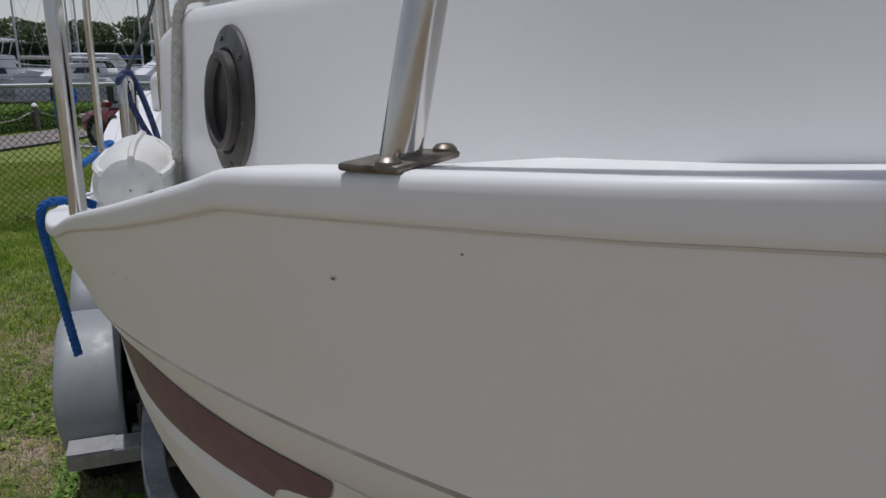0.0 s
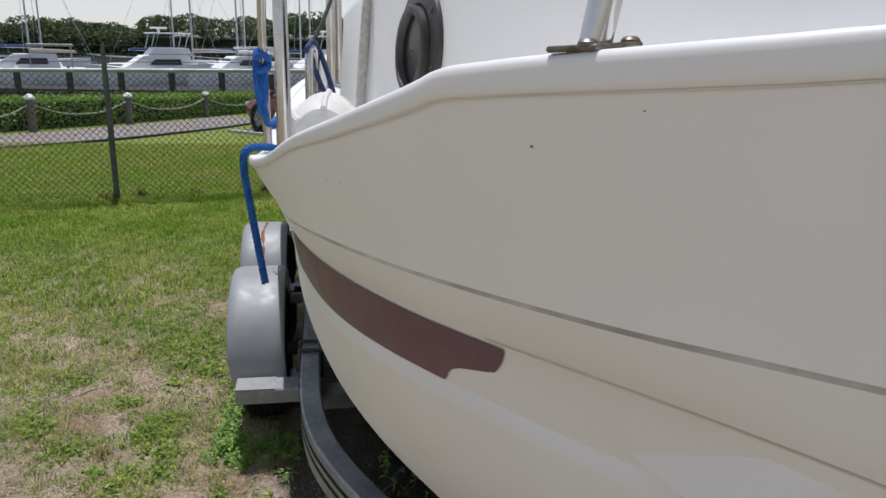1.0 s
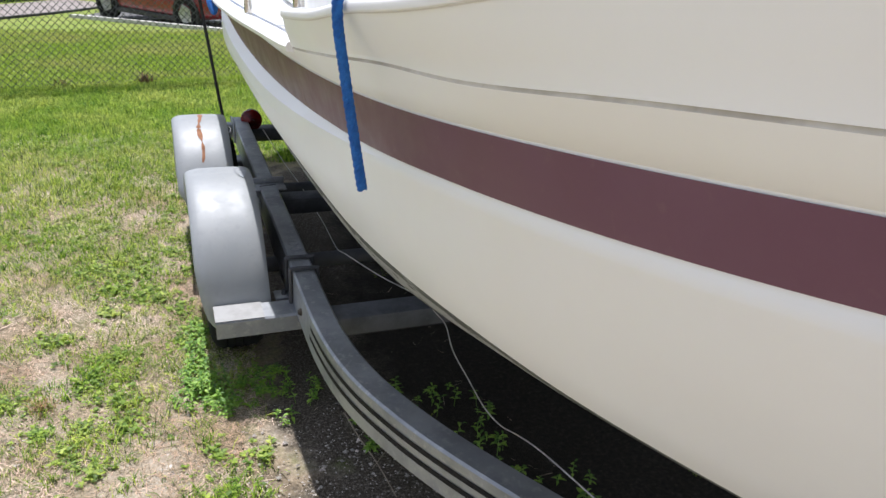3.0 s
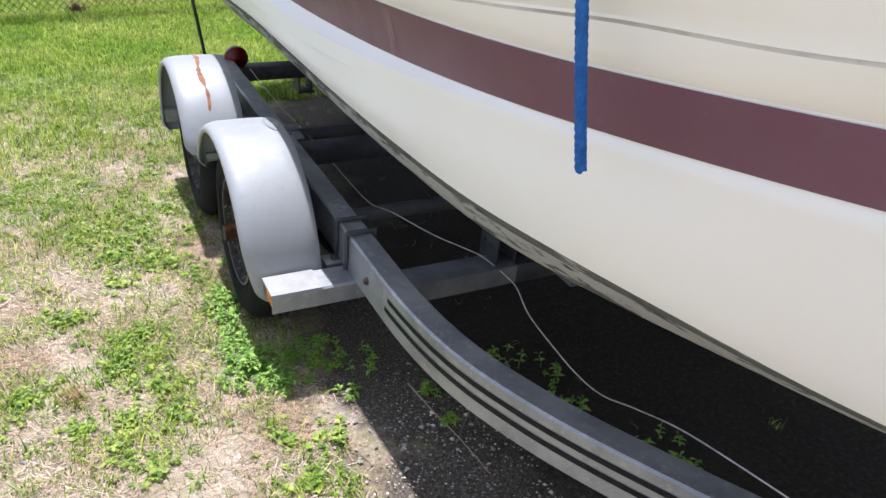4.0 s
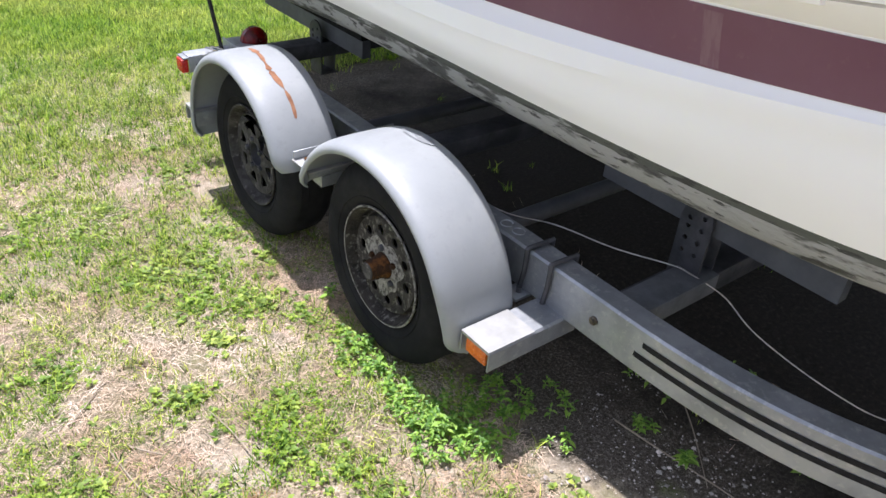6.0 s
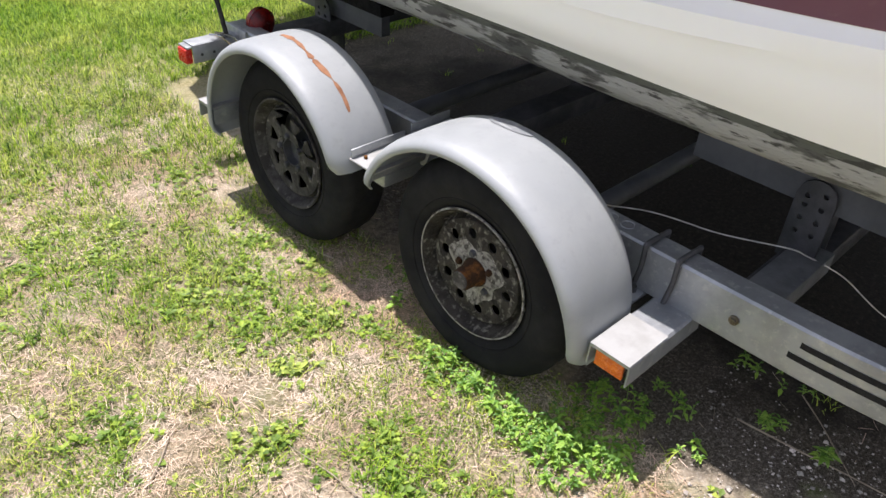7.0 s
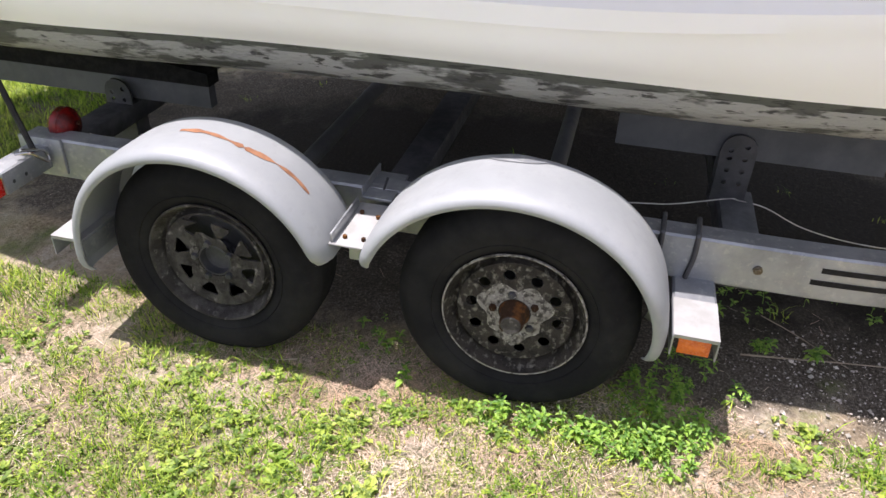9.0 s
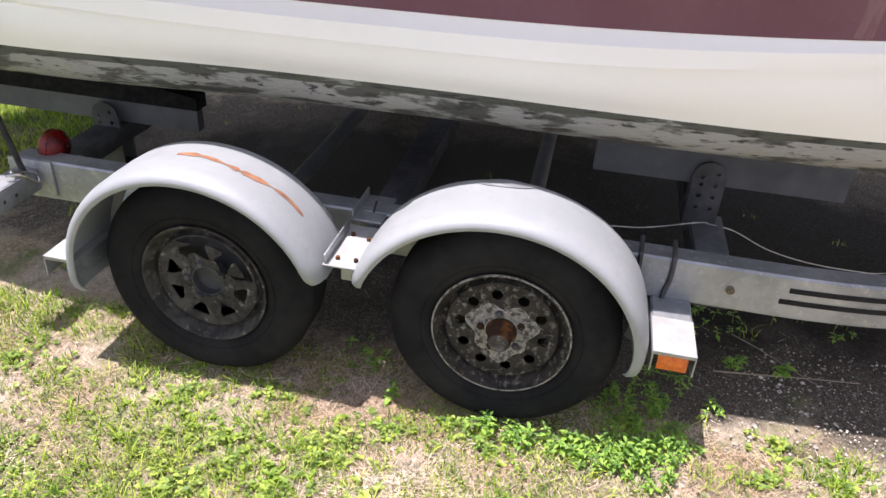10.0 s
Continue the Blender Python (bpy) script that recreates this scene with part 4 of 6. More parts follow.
wire_pts = [(0.345, 1.5, 0.44), (0.42, 1.2, 0.34), (0.47, 0.84, 0.31), (0.505, 0.43, 0.285), (0.5, 0.07, 0.318), (0.49, -0.19, 0.402), (0.585, -0.345, 0.376), (0.654, -0.507, 0.386), (0.687, -0.546, 0.369), (0.716, -0.61, 0.348), (0.735, -0.655, 0.325), (0.73, -0.75, 0.287), (0.74, -0.88, 0.258), (0.738, -1.02, 0.255), (0.75, -1.12, 0.26), (0.74, -1.26, 0.33), (0.72, -1.45, 0.42), (0.75, -1.72, 0.465)]
solo("trailer_wire", tube(curve(wire_pts, 8), 0.0019, 6), WIRE, "thin grey wiring loosely strung along the trailer", "wire")


# the trailer stands a little askew, its tail higher than its drawbar
trailer.matrix_basis = Matrix.Translation((0.0, 0.008, 0.006)) @ Matrix.Rotation(0.038, 4, "Z") @ Matrix.Rotation(0.014, 4, "X") @ Matrix.Translation((0.2, 0.4, 0.0))


# ---- ground ----
FENCE_P, FENCE_D = Vector((-1.965, 4.85, -0.05)), Vector((0.965, 0.262, 0)).normalized()


def ground_z(x, y):
    """Flat round the trailer, falling gently towards the water behind the fence."""
    return -0.055 * np.clip((y - 2.0) / 3.0, 0, 1) - 0.063 * np.maximum(0, y - 5.0)


def ground_material():
    m = bpy.data.materials.new("patchy_lawn_soil")
    m.use_nodes = True
    nt = m.node_tree
    nd, ln = nt.nodes, nt.links
    bs = nd["Principled BSDF"]
    co = nd.new("ShaderNodeTexCoord")

    def noisy(sc, detail=6.0, rough=0.6):
        n = nd.new("ShaderNodeTexNoise")
        n.inputs["Scale"].default_value, n.inputs["Detail"].default_value, n.inputs["Roughness"].default_value = sc, detail, rough
        ln.new(co.outputs["Object"], n.inputs["Vector"])
        return n.outputs["Fac"]

    def ramp(fac, stops):
        r = nd.new("ShaderNodeValToRGB")
        while len(r.color_ramp.elements) < len(stops):
            r.color_ramp.elements.new(0.5)
        for e, (p, c) in zip(r.color_ramp.elements, stops):
            e.position, e.color = p, (*c, 1)
        ln.new(fac, r.inputs[0])
        return r.outputs[0]

    def blend(fac, a, b, kind="MIX"):
        n = nd.new("ShaderNodeMix")
        n.data_type, n.blend_type = "RGBA", kind
        for sock, v in ((n.inputs[0], fac), (n.inputs[6], a), (n.inputs[7], b)):
            if isinstance(v, float):
                sock.default_value = v
            elif isinstance(v, tuple):
                sock.default_value = (*v, 1)
            else:
                ln.new(v, sock)
        return n.outputs[2]

    def remap(fac, lo, hi):
        n = nd.new("ShaderNodeMapRange")
        n.inputs[1].default_value, n.inputs[2].default_value = lo, hi
        ln.new(fac, n.inputs[0])
        return n.outputs[0]

    soil = ramp(noisy(26, 8, 0.7), [(0.3, (0.2, 0.155, 0.105)), (0.45, (0.4, 0.33, 0.235)), (0.6, (0.53, 0.46, 0.36)), (0.75, (0.64, 0.58, 0.49))])
    speck = ramp(noisy(150, 4, 0.7), [(0.35, (0.12, 0.09, 0.065)), (0.5, (0.36, 0.3, 0.23)), (0.7, (0.62, 0.58, 0.5))])
    soil = blend(0.45, soil, speck)
    thatch = ramp(noisy(70, 5, 0.7), [(0.3, (0.13, 0.095, 0.058)), (0.55, (0.35, 0.275, 0.18)), (0.75, (0.54, 0.455, 0.33))])
    green = ramp(noisy(40, 6, 0.7), [(0.3, (0.035, 0.055, 0.01)), (0.55, (0.1, 0.14, 0.025)), (0.75, (0.2, 0.25, 0.06))])
    near = blend(remap(noisy(2.3, 5), 0.4, 0.56), soil, thatch)
    near = blend(remap(noisy(3.1, 6), 0.52, 0.7), near, green)
    lawn = ramp(noisy(1.1, 5), [(0.3, (0.2, 0.28, 0.045)), (0.5, (0.29, 0.36, 0.07)), (0.7, (0.38, 0.39, 0.12))])
    lawn = blend(0.5, lawn, green)
    sep = nd.new("ShaderNodeSeparateXYZ")
    ln.new(co.outputs["Object"], sep.inputs[0])
    edge = nd.new("ShaderNodeMath")
    edge.operation = "ADD"
    ln.new(sep.outputs[1], edge.inputs[0])
    wob = nd.new("ShaderNodeMath")
    wob.operation = "MULTIPLY"
    ln.new(noisy(1.4, 4), wob.inputs[0])
    wob.inputs[1].default_value = 1.6
    ln.new(wob.outputs[0], edge.inputs[1])
    final = blend(remap(edge.outputs[0], 2.6, 4.2), near, lawn)
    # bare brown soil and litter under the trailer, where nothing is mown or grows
    # the brown is darkened to stand in for deep shade under the boat
    shade_soil = ramp(noisy(60, 7, 0.75), [(0.3, (0.012, 0.01, 0.007)), (0.55, (0.03, 0.025, 0.017)), (0.72, (0.08, 0.066, 0.048))])
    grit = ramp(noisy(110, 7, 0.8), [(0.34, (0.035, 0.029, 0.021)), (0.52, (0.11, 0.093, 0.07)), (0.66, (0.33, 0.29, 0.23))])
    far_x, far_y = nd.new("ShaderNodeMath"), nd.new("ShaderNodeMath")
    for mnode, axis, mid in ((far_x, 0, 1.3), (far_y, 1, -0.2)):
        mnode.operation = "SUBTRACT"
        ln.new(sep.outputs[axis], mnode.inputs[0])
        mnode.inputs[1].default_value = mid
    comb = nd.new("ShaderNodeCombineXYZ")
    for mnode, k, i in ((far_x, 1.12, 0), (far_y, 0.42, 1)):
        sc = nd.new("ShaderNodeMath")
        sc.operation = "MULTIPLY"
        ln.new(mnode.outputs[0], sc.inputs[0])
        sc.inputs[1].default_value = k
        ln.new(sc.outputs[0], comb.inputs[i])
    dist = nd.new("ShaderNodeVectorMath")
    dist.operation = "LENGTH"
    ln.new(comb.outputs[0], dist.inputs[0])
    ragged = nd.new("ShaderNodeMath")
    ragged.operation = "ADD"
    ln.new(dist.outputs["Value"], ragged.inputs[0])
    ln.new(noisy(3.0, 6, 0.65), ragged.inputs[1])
    # washed-out grit along the rail, soil coloured darker for shade further in
    brown = blend(remap(ragged.outputs[0], 1.22, 1.5), shade_soil, grit)
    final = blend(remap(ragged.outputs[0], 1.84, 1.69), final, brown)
    ln.new(final, bs.inputs["Base Color"])
    bs.inputs["Roughness"].default_value = 0.95
    bs.inputs["Specular IOR Level"].default_value = 0.2
    b = nd.new("ShaderNodeBump")
    b.inputs["Strength"].default_value, b.inputs["Distance"].default_value = 0.8, 0.012
    ln.new(noisy(75, 7, 0.7), b.inputs["Height"])
    ln.new(b.outputs[0], bs.inputs["Normal"])
    return m


def ground():
    xs = np.concatenate([[-900, -300, -100, -40, -20, -10], np.linspace(-6, 6, 121), [10, 20, 40, 100, 300, 900]])
    ys = np.concatenate([[-900, -200, -50, -15, -8], np.linspace(-5, 6, 111), np.linspace(7, 30, 24), [30.5, 33, 60, 120, 400, 1500]])
    verts, faces = [], []
    for y in ys:
        for x in xs:
            z = float(ground_z(x, np.array(y))) if y <= 30 else (-1.5 if y == 30.5 else -3.4)
            if -6 <= x <= 6 and -5 <= y <= 6:
                z += 0.012 * noise.noise((x * 2.1, y * 2.1, 0)) + 0.007 * noise.noise((x * 7, y * 7, 3))
            verts.append((x, y, z))
    n = len(xs)
    for j in range(len(ys) - 1):
        for i in range(n - 1):
            faces.append((j * n + i, j * n + i + 1, (j + 1) * n + i + 1, (j + 1) * n + i))
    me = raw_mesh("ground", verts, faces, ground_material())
    me.polygons.foreach_set("use_smooth", [True] * len(me.polygons))
    return tagged(new("ground", me), "patchy grass and bare sandy soil sloping to a lawn", "ground", kind="structure")


ground()
WATER = material("harbour_water", (0.09, 0.11, 0.11), 0.12, second=(0.04, 0.06, 0.06), scale=0.2, bump=0.5, bump_scale=2.5)
w = bmesh.new()
w.faces.new([w.verts.new(p) for p in ((-900, 30.3, -2.3), (900, 30.3, -2.3), (900, 1500, -2.3), (-900, 1500, -2.3))])
solo("water", w, WATER, "grey-green harbour water behind the hedge", "water", kind="structure")

GRASS = leaf(material("grass_blade", (0.18, 0.335, 0.028), 0.6, second=(0.34, 0.44, 0.085), scale=1.5, island=0.85, rough_var=0, spec=0.3), 0.4)
DRY = leaf(material("dry_grass", (0.44, 0.345, 0.22), 0.85, second=(0.66, 0.58, 0.45), scale=2, island=0.8, rough_var=0, spec=0.2), 0.25)
WEED = leaf(material("weed_leaf", (0.22, 0.35, 0.045), 0.55, second=(0.32, 0.42, 0.09), scale=3, island=0.55, rough_var=0))
LAWNBLADE = leaf(material("lawn_blade", (0.25, 0.37, 0.04), 0.6, second=(0.36, 0.39, 0.1), scale=0.8, island=0.35, rough_var=0, spec=0.3))
PEBBLE = material("shell_gravel", (0.5, 0.46, 0.4), 0.9, second=(0.34, 0.3, 0.26), scale=6, island=0.4, rough_var=0)


def patch_noise(x, y, scale, seed):
    return np.array([noise.fractal((a * scale, b * scale, seed), 0.8, 2.0, 4) for a, b in zip(x, y)])


def blades(name, x, y, h, w, lean, mat, label, rng, flat=0.0, z=None):
    """Curved three-sided blades of grass as one mesh."""
    n = len(x)
    a = rng.uniform(0, 2 * np.pi, n)
    d = np.stack([np.cos(a), np.sin(a)], 1)
    s = np.stack([-d[:, 1], d[:, 0]], 1)
    z = ground_z(x, y) if z is None else z
    out = h * lean
    v = np.zeros((n, 5, 3))
    base = np.stack([x, y], 1)
    v[:, 0, :2], v[:, 1, :2] = base - s * w[:, None] / 2, base + s * w[:, None] / 2
    mid = base + d * (out * 0.35)[:, None]
    v[:, 2, :2], v[:, 3, :2] = mid - s * w[:, None] * 0.38, mid + s * w[:, None] * 0.38
    v[:, 4, :2] = base + d * out[:, None]
    v[:, :, 2] = z[:, None]
    v[:, 0:2, 2] -= 0.004
    v[:, 2:4, 2] += (h * (0.62 - 0.5 * flat))[:, None]
    v[:, 4, 2] += h * (1.0 - 0.93 * flat)
    idx = np.arange(n)[:, None] * 5
    quads = (idx + np.array([[0, 1, 3, 2]])).tolist()
    tris = (idx + np.array([[2, 3, 4]])).tolist()
    ob = new(name, raw_mesh(name, v.reshape(-1, 3).tolist(), quads + tris, mat))
    return tagged(ob, label, "grass", kind="stuff")


rng = np.random.default_rng(4)


def scatter(n, x0, x1, y0, y1, keep):
    x, y = rng.uniform(x0, x1, n), rng.uniform(y0, y1, n)
    k = keep(x, y)
    return x[k], y[k]


def under_boat(x, y):
    return (x > 0.14) & (x < 2.3) & (y > -3.2) & (y < 2.3)


# where green clumps stand and where the sandy soil is bare: (x, y, radius)
CLUMPS = [(-0.42, -0.2, 0.08), (-0.33, -0.37, 0.07), (-0.69, -0.32, 0.1), (-0.35, -0.09, 0.07), (-0.41, 0.28, 0.05), (-0.94, -0.11, 0.12), (-0.3, -0.52, 0.08), (-0.42, -0.53, 0.05),
          (-0.54, -0.51, 0.05), (-0.38, -0.74, 0.06), (-0.6, 0.09, 0.09), (-0.85, 0.37, 0.13), (-0.27, 0.43, 0.1), (-0.13, 0.27, 0.06), (0.01, -0.92, 0.05), (0.12, -0.77, 0.05),
          (-0.02, -0.73, 0.05), (-0.21, 0.37, 0.08), (-0.29, 0.7, 0.12), (-0.47, 0.7, 0.13), (-0.4, 0.5, 0.1), (-0.17, 0.87, 0.07), (-0.1, 0.64, 0.04), (-0.38, 0.25, 0.03), (-0.45, -0.63, 0.05), (-0.08, 0.1, 0.05), (-0.12, -0.02, 0.05)]
BARE = [(-0.8, 0.22, 0.08), (-0.64, -0.09, 0.08), (-0.78, -0.13, 0.11), (-0.25, 0.21, 0.07), (-0.38, -0.41, 0.04), (-0.11, -0.5, 0.05), (-0.24, -0.87, 0.15), (-0.49, -0.84, 0.1), (0.05, -0.66, 0.07),
        (-0.14, -0.73, 0.06), (-0.53, 0.29, 0.05), (-0.24, -0.28, 0.06), (-0.1, 0.44, 0.05), (-0.07, 0.76, 0.06), (-0.9, 0.14, 0.06), (0.2, 1.5, 0.2), (0.22, 1.85, 0.18), (-0.05, 1.2, 0.12)]


def cover(x, y):
    """Above nought in the green clumps, below it on the bare patches."""
    c = np.zeros(len(x))
    for spots, k in ((CLUMPS, 1.0), (BARE, -1.0)):
        for px, py, r in spots:
            c += k * np.exp(-((x - px) ** 2 + (y - py) ** 2) / (r * r))
    return c


def green_keep(x, y):
    close = np.exp(-(((x + 0.45) / 0.75) ** 2 + ((y + 0.05) / 0.95) ** 2) ** 2)
    g = (patch_noise(x, y, 1.7, 2.0) + 0.6 * patch_noise(x, y, 5.0, 7.0)) * (1 - 0.6 * close) + 0.45 * cover(x, y) - 0.04 * close
    lush = np.clip((y - 0.6) / 1.2, 0, 1) * 0.7 + np.clip((-x - 0.9) / 2, 0, 0.28)
    shade = under_boat(x, y)
    g -= 1.3 * (1 - np.clip((x + 3.8) / 1.2, 0, 1)) + 1.3 * (1 - np.clip((y + 2.5) / 0.9, 0, 1))
    return (g + lush + rng.normal(0, 0.22, len(x)) > -0.06 + 0.12 * np.clip((0.2 - y) / 1.2, 0, 1)) & ~(shade & (rng.random(len(x)) < 0.997))


cx, cy = scatter(58000, -3.8, 2.3, -2.5, 5.2, green_keep)
m = rng.integers(6, 17, len(cx))
spread = np.repeat(rng.uniform(0.008, 0.024, len(cx)), m)
x = np.repeat(cx, m) + rng.normal(0, 1, m.sum()) * spread
y = np.repeat(cy, m) + rng.normal(0, 1, m.sum()) * spread
size = np.repeat(rng.uniform(0.6, 1.25, len(cx)), m)
lush = 1 + 0.35 * np.clip((y - 1.2) / 1.5, 0, 1)
h = rng.uniform(0.012, 0.036, len(x)) * size * lush
blades("green_grass", x, y, h, rng.uniform(0.0018, 0.004, len(x)) * size, rng.uniform(0.4, 1.9, len(x)) / lush, GRASS, "short patchy green grass", rng)


x, y = scatter(60000, 2.3, 5.0, -2.5, 2.5, lambda x, y: patch_noise(x, y, 1.7, 2.0) - 1.2 * np.clip((x - 3.6) / 1.4, 0, 1) - 1.2 * np.clip((-1.5 - y) / 1.0, 0, 1) - 1.2 * np.clip((y - 1.6) / 0.9, 0, 1) > -0.3)
blades("green_grass", x, y, rng.uniform(0.02, 0.05, len(x)), rng.uniform(0.004, 0.008, len(x)), rng.uniform(0.4, 1.5, len(x)), GRASS, "green grass on the far side of the trailer", rng)


x, y = scatter(52000, -4.5, 1.6, 1.4, 5.4, lambda x, y: (patch_noise(x, y, 2.2, 41.0) + np.clip((y - 2.2) / 2.5, 0, 0.6) + 0.6 * cover(x, y) > -0.02) & ~under_boat(x, y))
blades("tufted_grass", x, y, rng.uniform(0.018, 0.055, len(x)), rng.uniform(0.003, 0.006, len(x)), rng.uniform(0.4, 1.4, len(x)), GRASS, "longer tufted grass towards the fence", rng)


def straw(count, x0, x1, y0, y1, label):
    """Dead stalks lying criss-cross between the green tufts."""
    x, y = scatter(count, x0, x1, y0, y1, lambda x, y: (patch_noise(x, y, 1.3, 11.0) + rng.normal(0, 0.4, len(x)) - 0.35 * np.maximum(0, cover(x, y)) > -0.2) & (rng.random(len(x)) < np.clip((x - x0) / 0.6, 0, 1) * np.clip((y - y0) / 0.6, 0, 1) * np.clip((y1 - y) / 1.6, 0.1, 1)) & ~(under_boat(x, y) & (rng.random(len(x)) < 0.96)) & ~((x > 0.06 + 0.1 * (y > -0.6)) & (rng.random(len(x)) < 0.85)))
    n = len(x)
    a, l, w = rng.uniform(0, 2 * np.pi, n), rng.uniform(0.006, 0.03, n), rng.uniform(0.0004, 0.001, n)
    d = np.stack([np.cos(a), np.sin(a), rng.normal(0, 0.22, n)], 1) * l[:, None]
    s = np.stack([-np.sin(a), np.cos(a), np.zeros(n)], 1) * w[:, None]
    c = np.stack([x, y, rng.uniform(0.001, 0.011, n)], 1)
    v = np.stack([c - d - s, c - d + s, c + d + s * 0.6, c + d - s * 0.6], 1)
    faces = (np.arange(n)[:, None] * 4 + np.arange(4)[None]).tolist()
    return tagged(new("dry_thatch", raw_mesh("dry_thatch", v.reshape(-1, 3).tolist(), faces, DRY)), label, "grass", kind="stuff")


straw(330000, -2.9, 1.0, -2.3, 3.2, "dry straw-coloured grass litter")
straw(120000, -1.3, 0.2, -1.2, 1.4, "thick dry grass litter round the wheels")
x, y = scatter(150000, -9, 4, 5.0, 12.0, lambda x, y: rng.random(len(x)) < np.clip(1.35 - (y - 5) / 8, 0.3, 1))
blades("lawn_grass", x, y, rng.uniform(0.03, 0.075, len(x)), rng.uniform(0.006, 0.012, len(x)), rng.uniform(0.3, 1.0, len(x)), LAWNBLADE, "mown yellow-green lawn", rng)


def pebbles():
    n = 13000
    x, y = rng.uniform(-1.8, 0.62, n), -0.5 - 2.3 * rng.random(n) ** 1.3
    k = patch_noise(x, y, 1.5, 21.0) + rng.normal(0, 0.3, n) > -0.05
    x, y = x[k], y[k]
    verts, faces = [], []
    shape = np.array([(1, 0, 0), (-1, 0, 0), (0, 1, 0), (0, -1, 0), (0, 0, 0.7), (0, 0, -0.4)], float)
    tri = [(0, 2, 4), (2, 1, 4), (1, 3, 4), (3, 0, 4), (2, 0, 5), (1, 2, 5), (3, 1, 5), (0, 3, 5)]
    for a, b in zip(x, y):
        r = rng.uniform(0.0015, 0.005) * (2.2 if rng.random() < 0.09 else 1)
        q = shape * rng.uniform(0.6, 1.2, (6, 3)) * r
        t = rng.uniform(0, 6.28)
        rot = np.array([[math.cos(t), -math.sin(t), 0], [math.sin(t), math.cos(t), 0], [0, 0, 1]])
        o = len(verts)
        verts += (q @ rot.T + (a, b, 0.004)).tolist()
        faces += [tuple(o + i for i in f) for f in tri]
    return tagged(new("shell_gravel", raw_mesh("shell_gravel", verts, faces, PEBBLE)), "pale crushed shell and gravel in bare soil", "gravel", kind="stuff")


pebbles()


def weeds():
    """Low clover and creeping weeds in clumps: small oval leaves, as one mass."""
    spots = [(px, py, r, int(430 * r), 0.02 + 0.17 * r) for px, py, r in CLUMPS]
    for k in range(60):
        spots.append((rng.uniform(-2.2, -1.0), rng.uniform(-1.7, 2.6), rng.uniform(0.05, 0.14), int(rng.integers(8, 26)), rng.uniform(0.015, 0.03)))
    for k in range(24):
        spots.append((rng.uniform(-1.0, -0.05), rng.uniform(0.9, 2.8), rng.uniform(0.05, 0.14), int(rng.integers(8, 26)), rng.uniform(0.015, 0.03)))
    x, y, z, l, t, b = [], [], [], [], [], []
    for px, py, r, n, hgt in spots:
        for k in range(n):
            a, d = rng.uniform(0, 6.28), r * min(2.2, abs(rng.normal(0, 0.95)))
            stem = hgt * rng.uniform(0.3, 1.0) * (1 - 0.35 * d / r)
            for j in range(rng.integers(4, 8)):
                f = (j + 1) / 8
                x.append(px + d * math.cos(a) + stem * f * 0.4 * math.cos(a))
                y.append(py + d * math.sin(a) + stem * f * 0.4 * math.sin(a))
                z.append(stem * f + 0.004)
                l.append(rng.uniform(0.01, 0.023))
    # a thin carpet of clover in patches
    cx, cy = rng.uniform(-2.8, 0.15, 105000), rng.uniform(-2.2, 3.0, 105000)
    keep = patch_noise(cx, cy, 2.4, 31.0) + 0.6 * patch_noise(cx, cy, 7.0, 33.0) + rng.normal(0, 0.15, 105000) + 0.3 * cover(cx, cy) > 0.14
    cx, cy = cx[keep], cy[keep]
    x, y = np.concatenate([x, cx]), np.concatenate([y, cy])
    z = np.concatenate([z, rng.uniform(0.004, 0.024, len(cx))])
    l = np.concatenate([l, rng.uniform(0.005, 0.011, len(cx))])
    n = len(x)
    b, t, w = rng.uniform(0, 6.28, n), rng.uniform(-0.15, 0.7, n), l * rng.uniform(0.3, 0.45, n)
    d = np.stack([np.cos(b), np.sin(b), np.zeros(n)], 1)
    s = np.stack([-d[:, 1], d[:, 0], np.zeros(n)], 1)
    p = np.stack([x, y, z], 1)
    up_ = np.array([0, 0, 1.0])
    L = l[:, None]
    W = w[:, None]
    T = t[:, None]
    v = np.stack([p, p + d * L * 0.45 - s * W + up_ * (L * T * 0.5 + 0.002), p + d * L * 0.5 + up_ * L * T * 0.42, p + d * L * 0.45 + s * W + up_ * (L * T * 0.5 + 0.002), p + d * L + up_ * L * T * 0.6], 1)
    o = np.arange(n)[:, None] * 5
    faces = np.concatenate([o + np.array([[0, 1, 2]]), o + np.array([[0, 2, 3]]), o + np.array([[2, 1, 4]]), o + np.array([[2, 4, 3]])]).tolist()
    return tagged(new("weeds", raw_mesh("weeds", v.reshape(-1, 3).tolist(), faces, WEED)), "low green clover and creeping weeds in clumps", "weed", kind="stuff")


weeds()


BROADLEAF = leaf(material("broad_weed_leaf", (0.17, 0.34, 0.04), 0.5, second=(0.26, 0.43, 0.09), scale=14, island=0.5, rough_var=0, spec=0.4), 0.35)


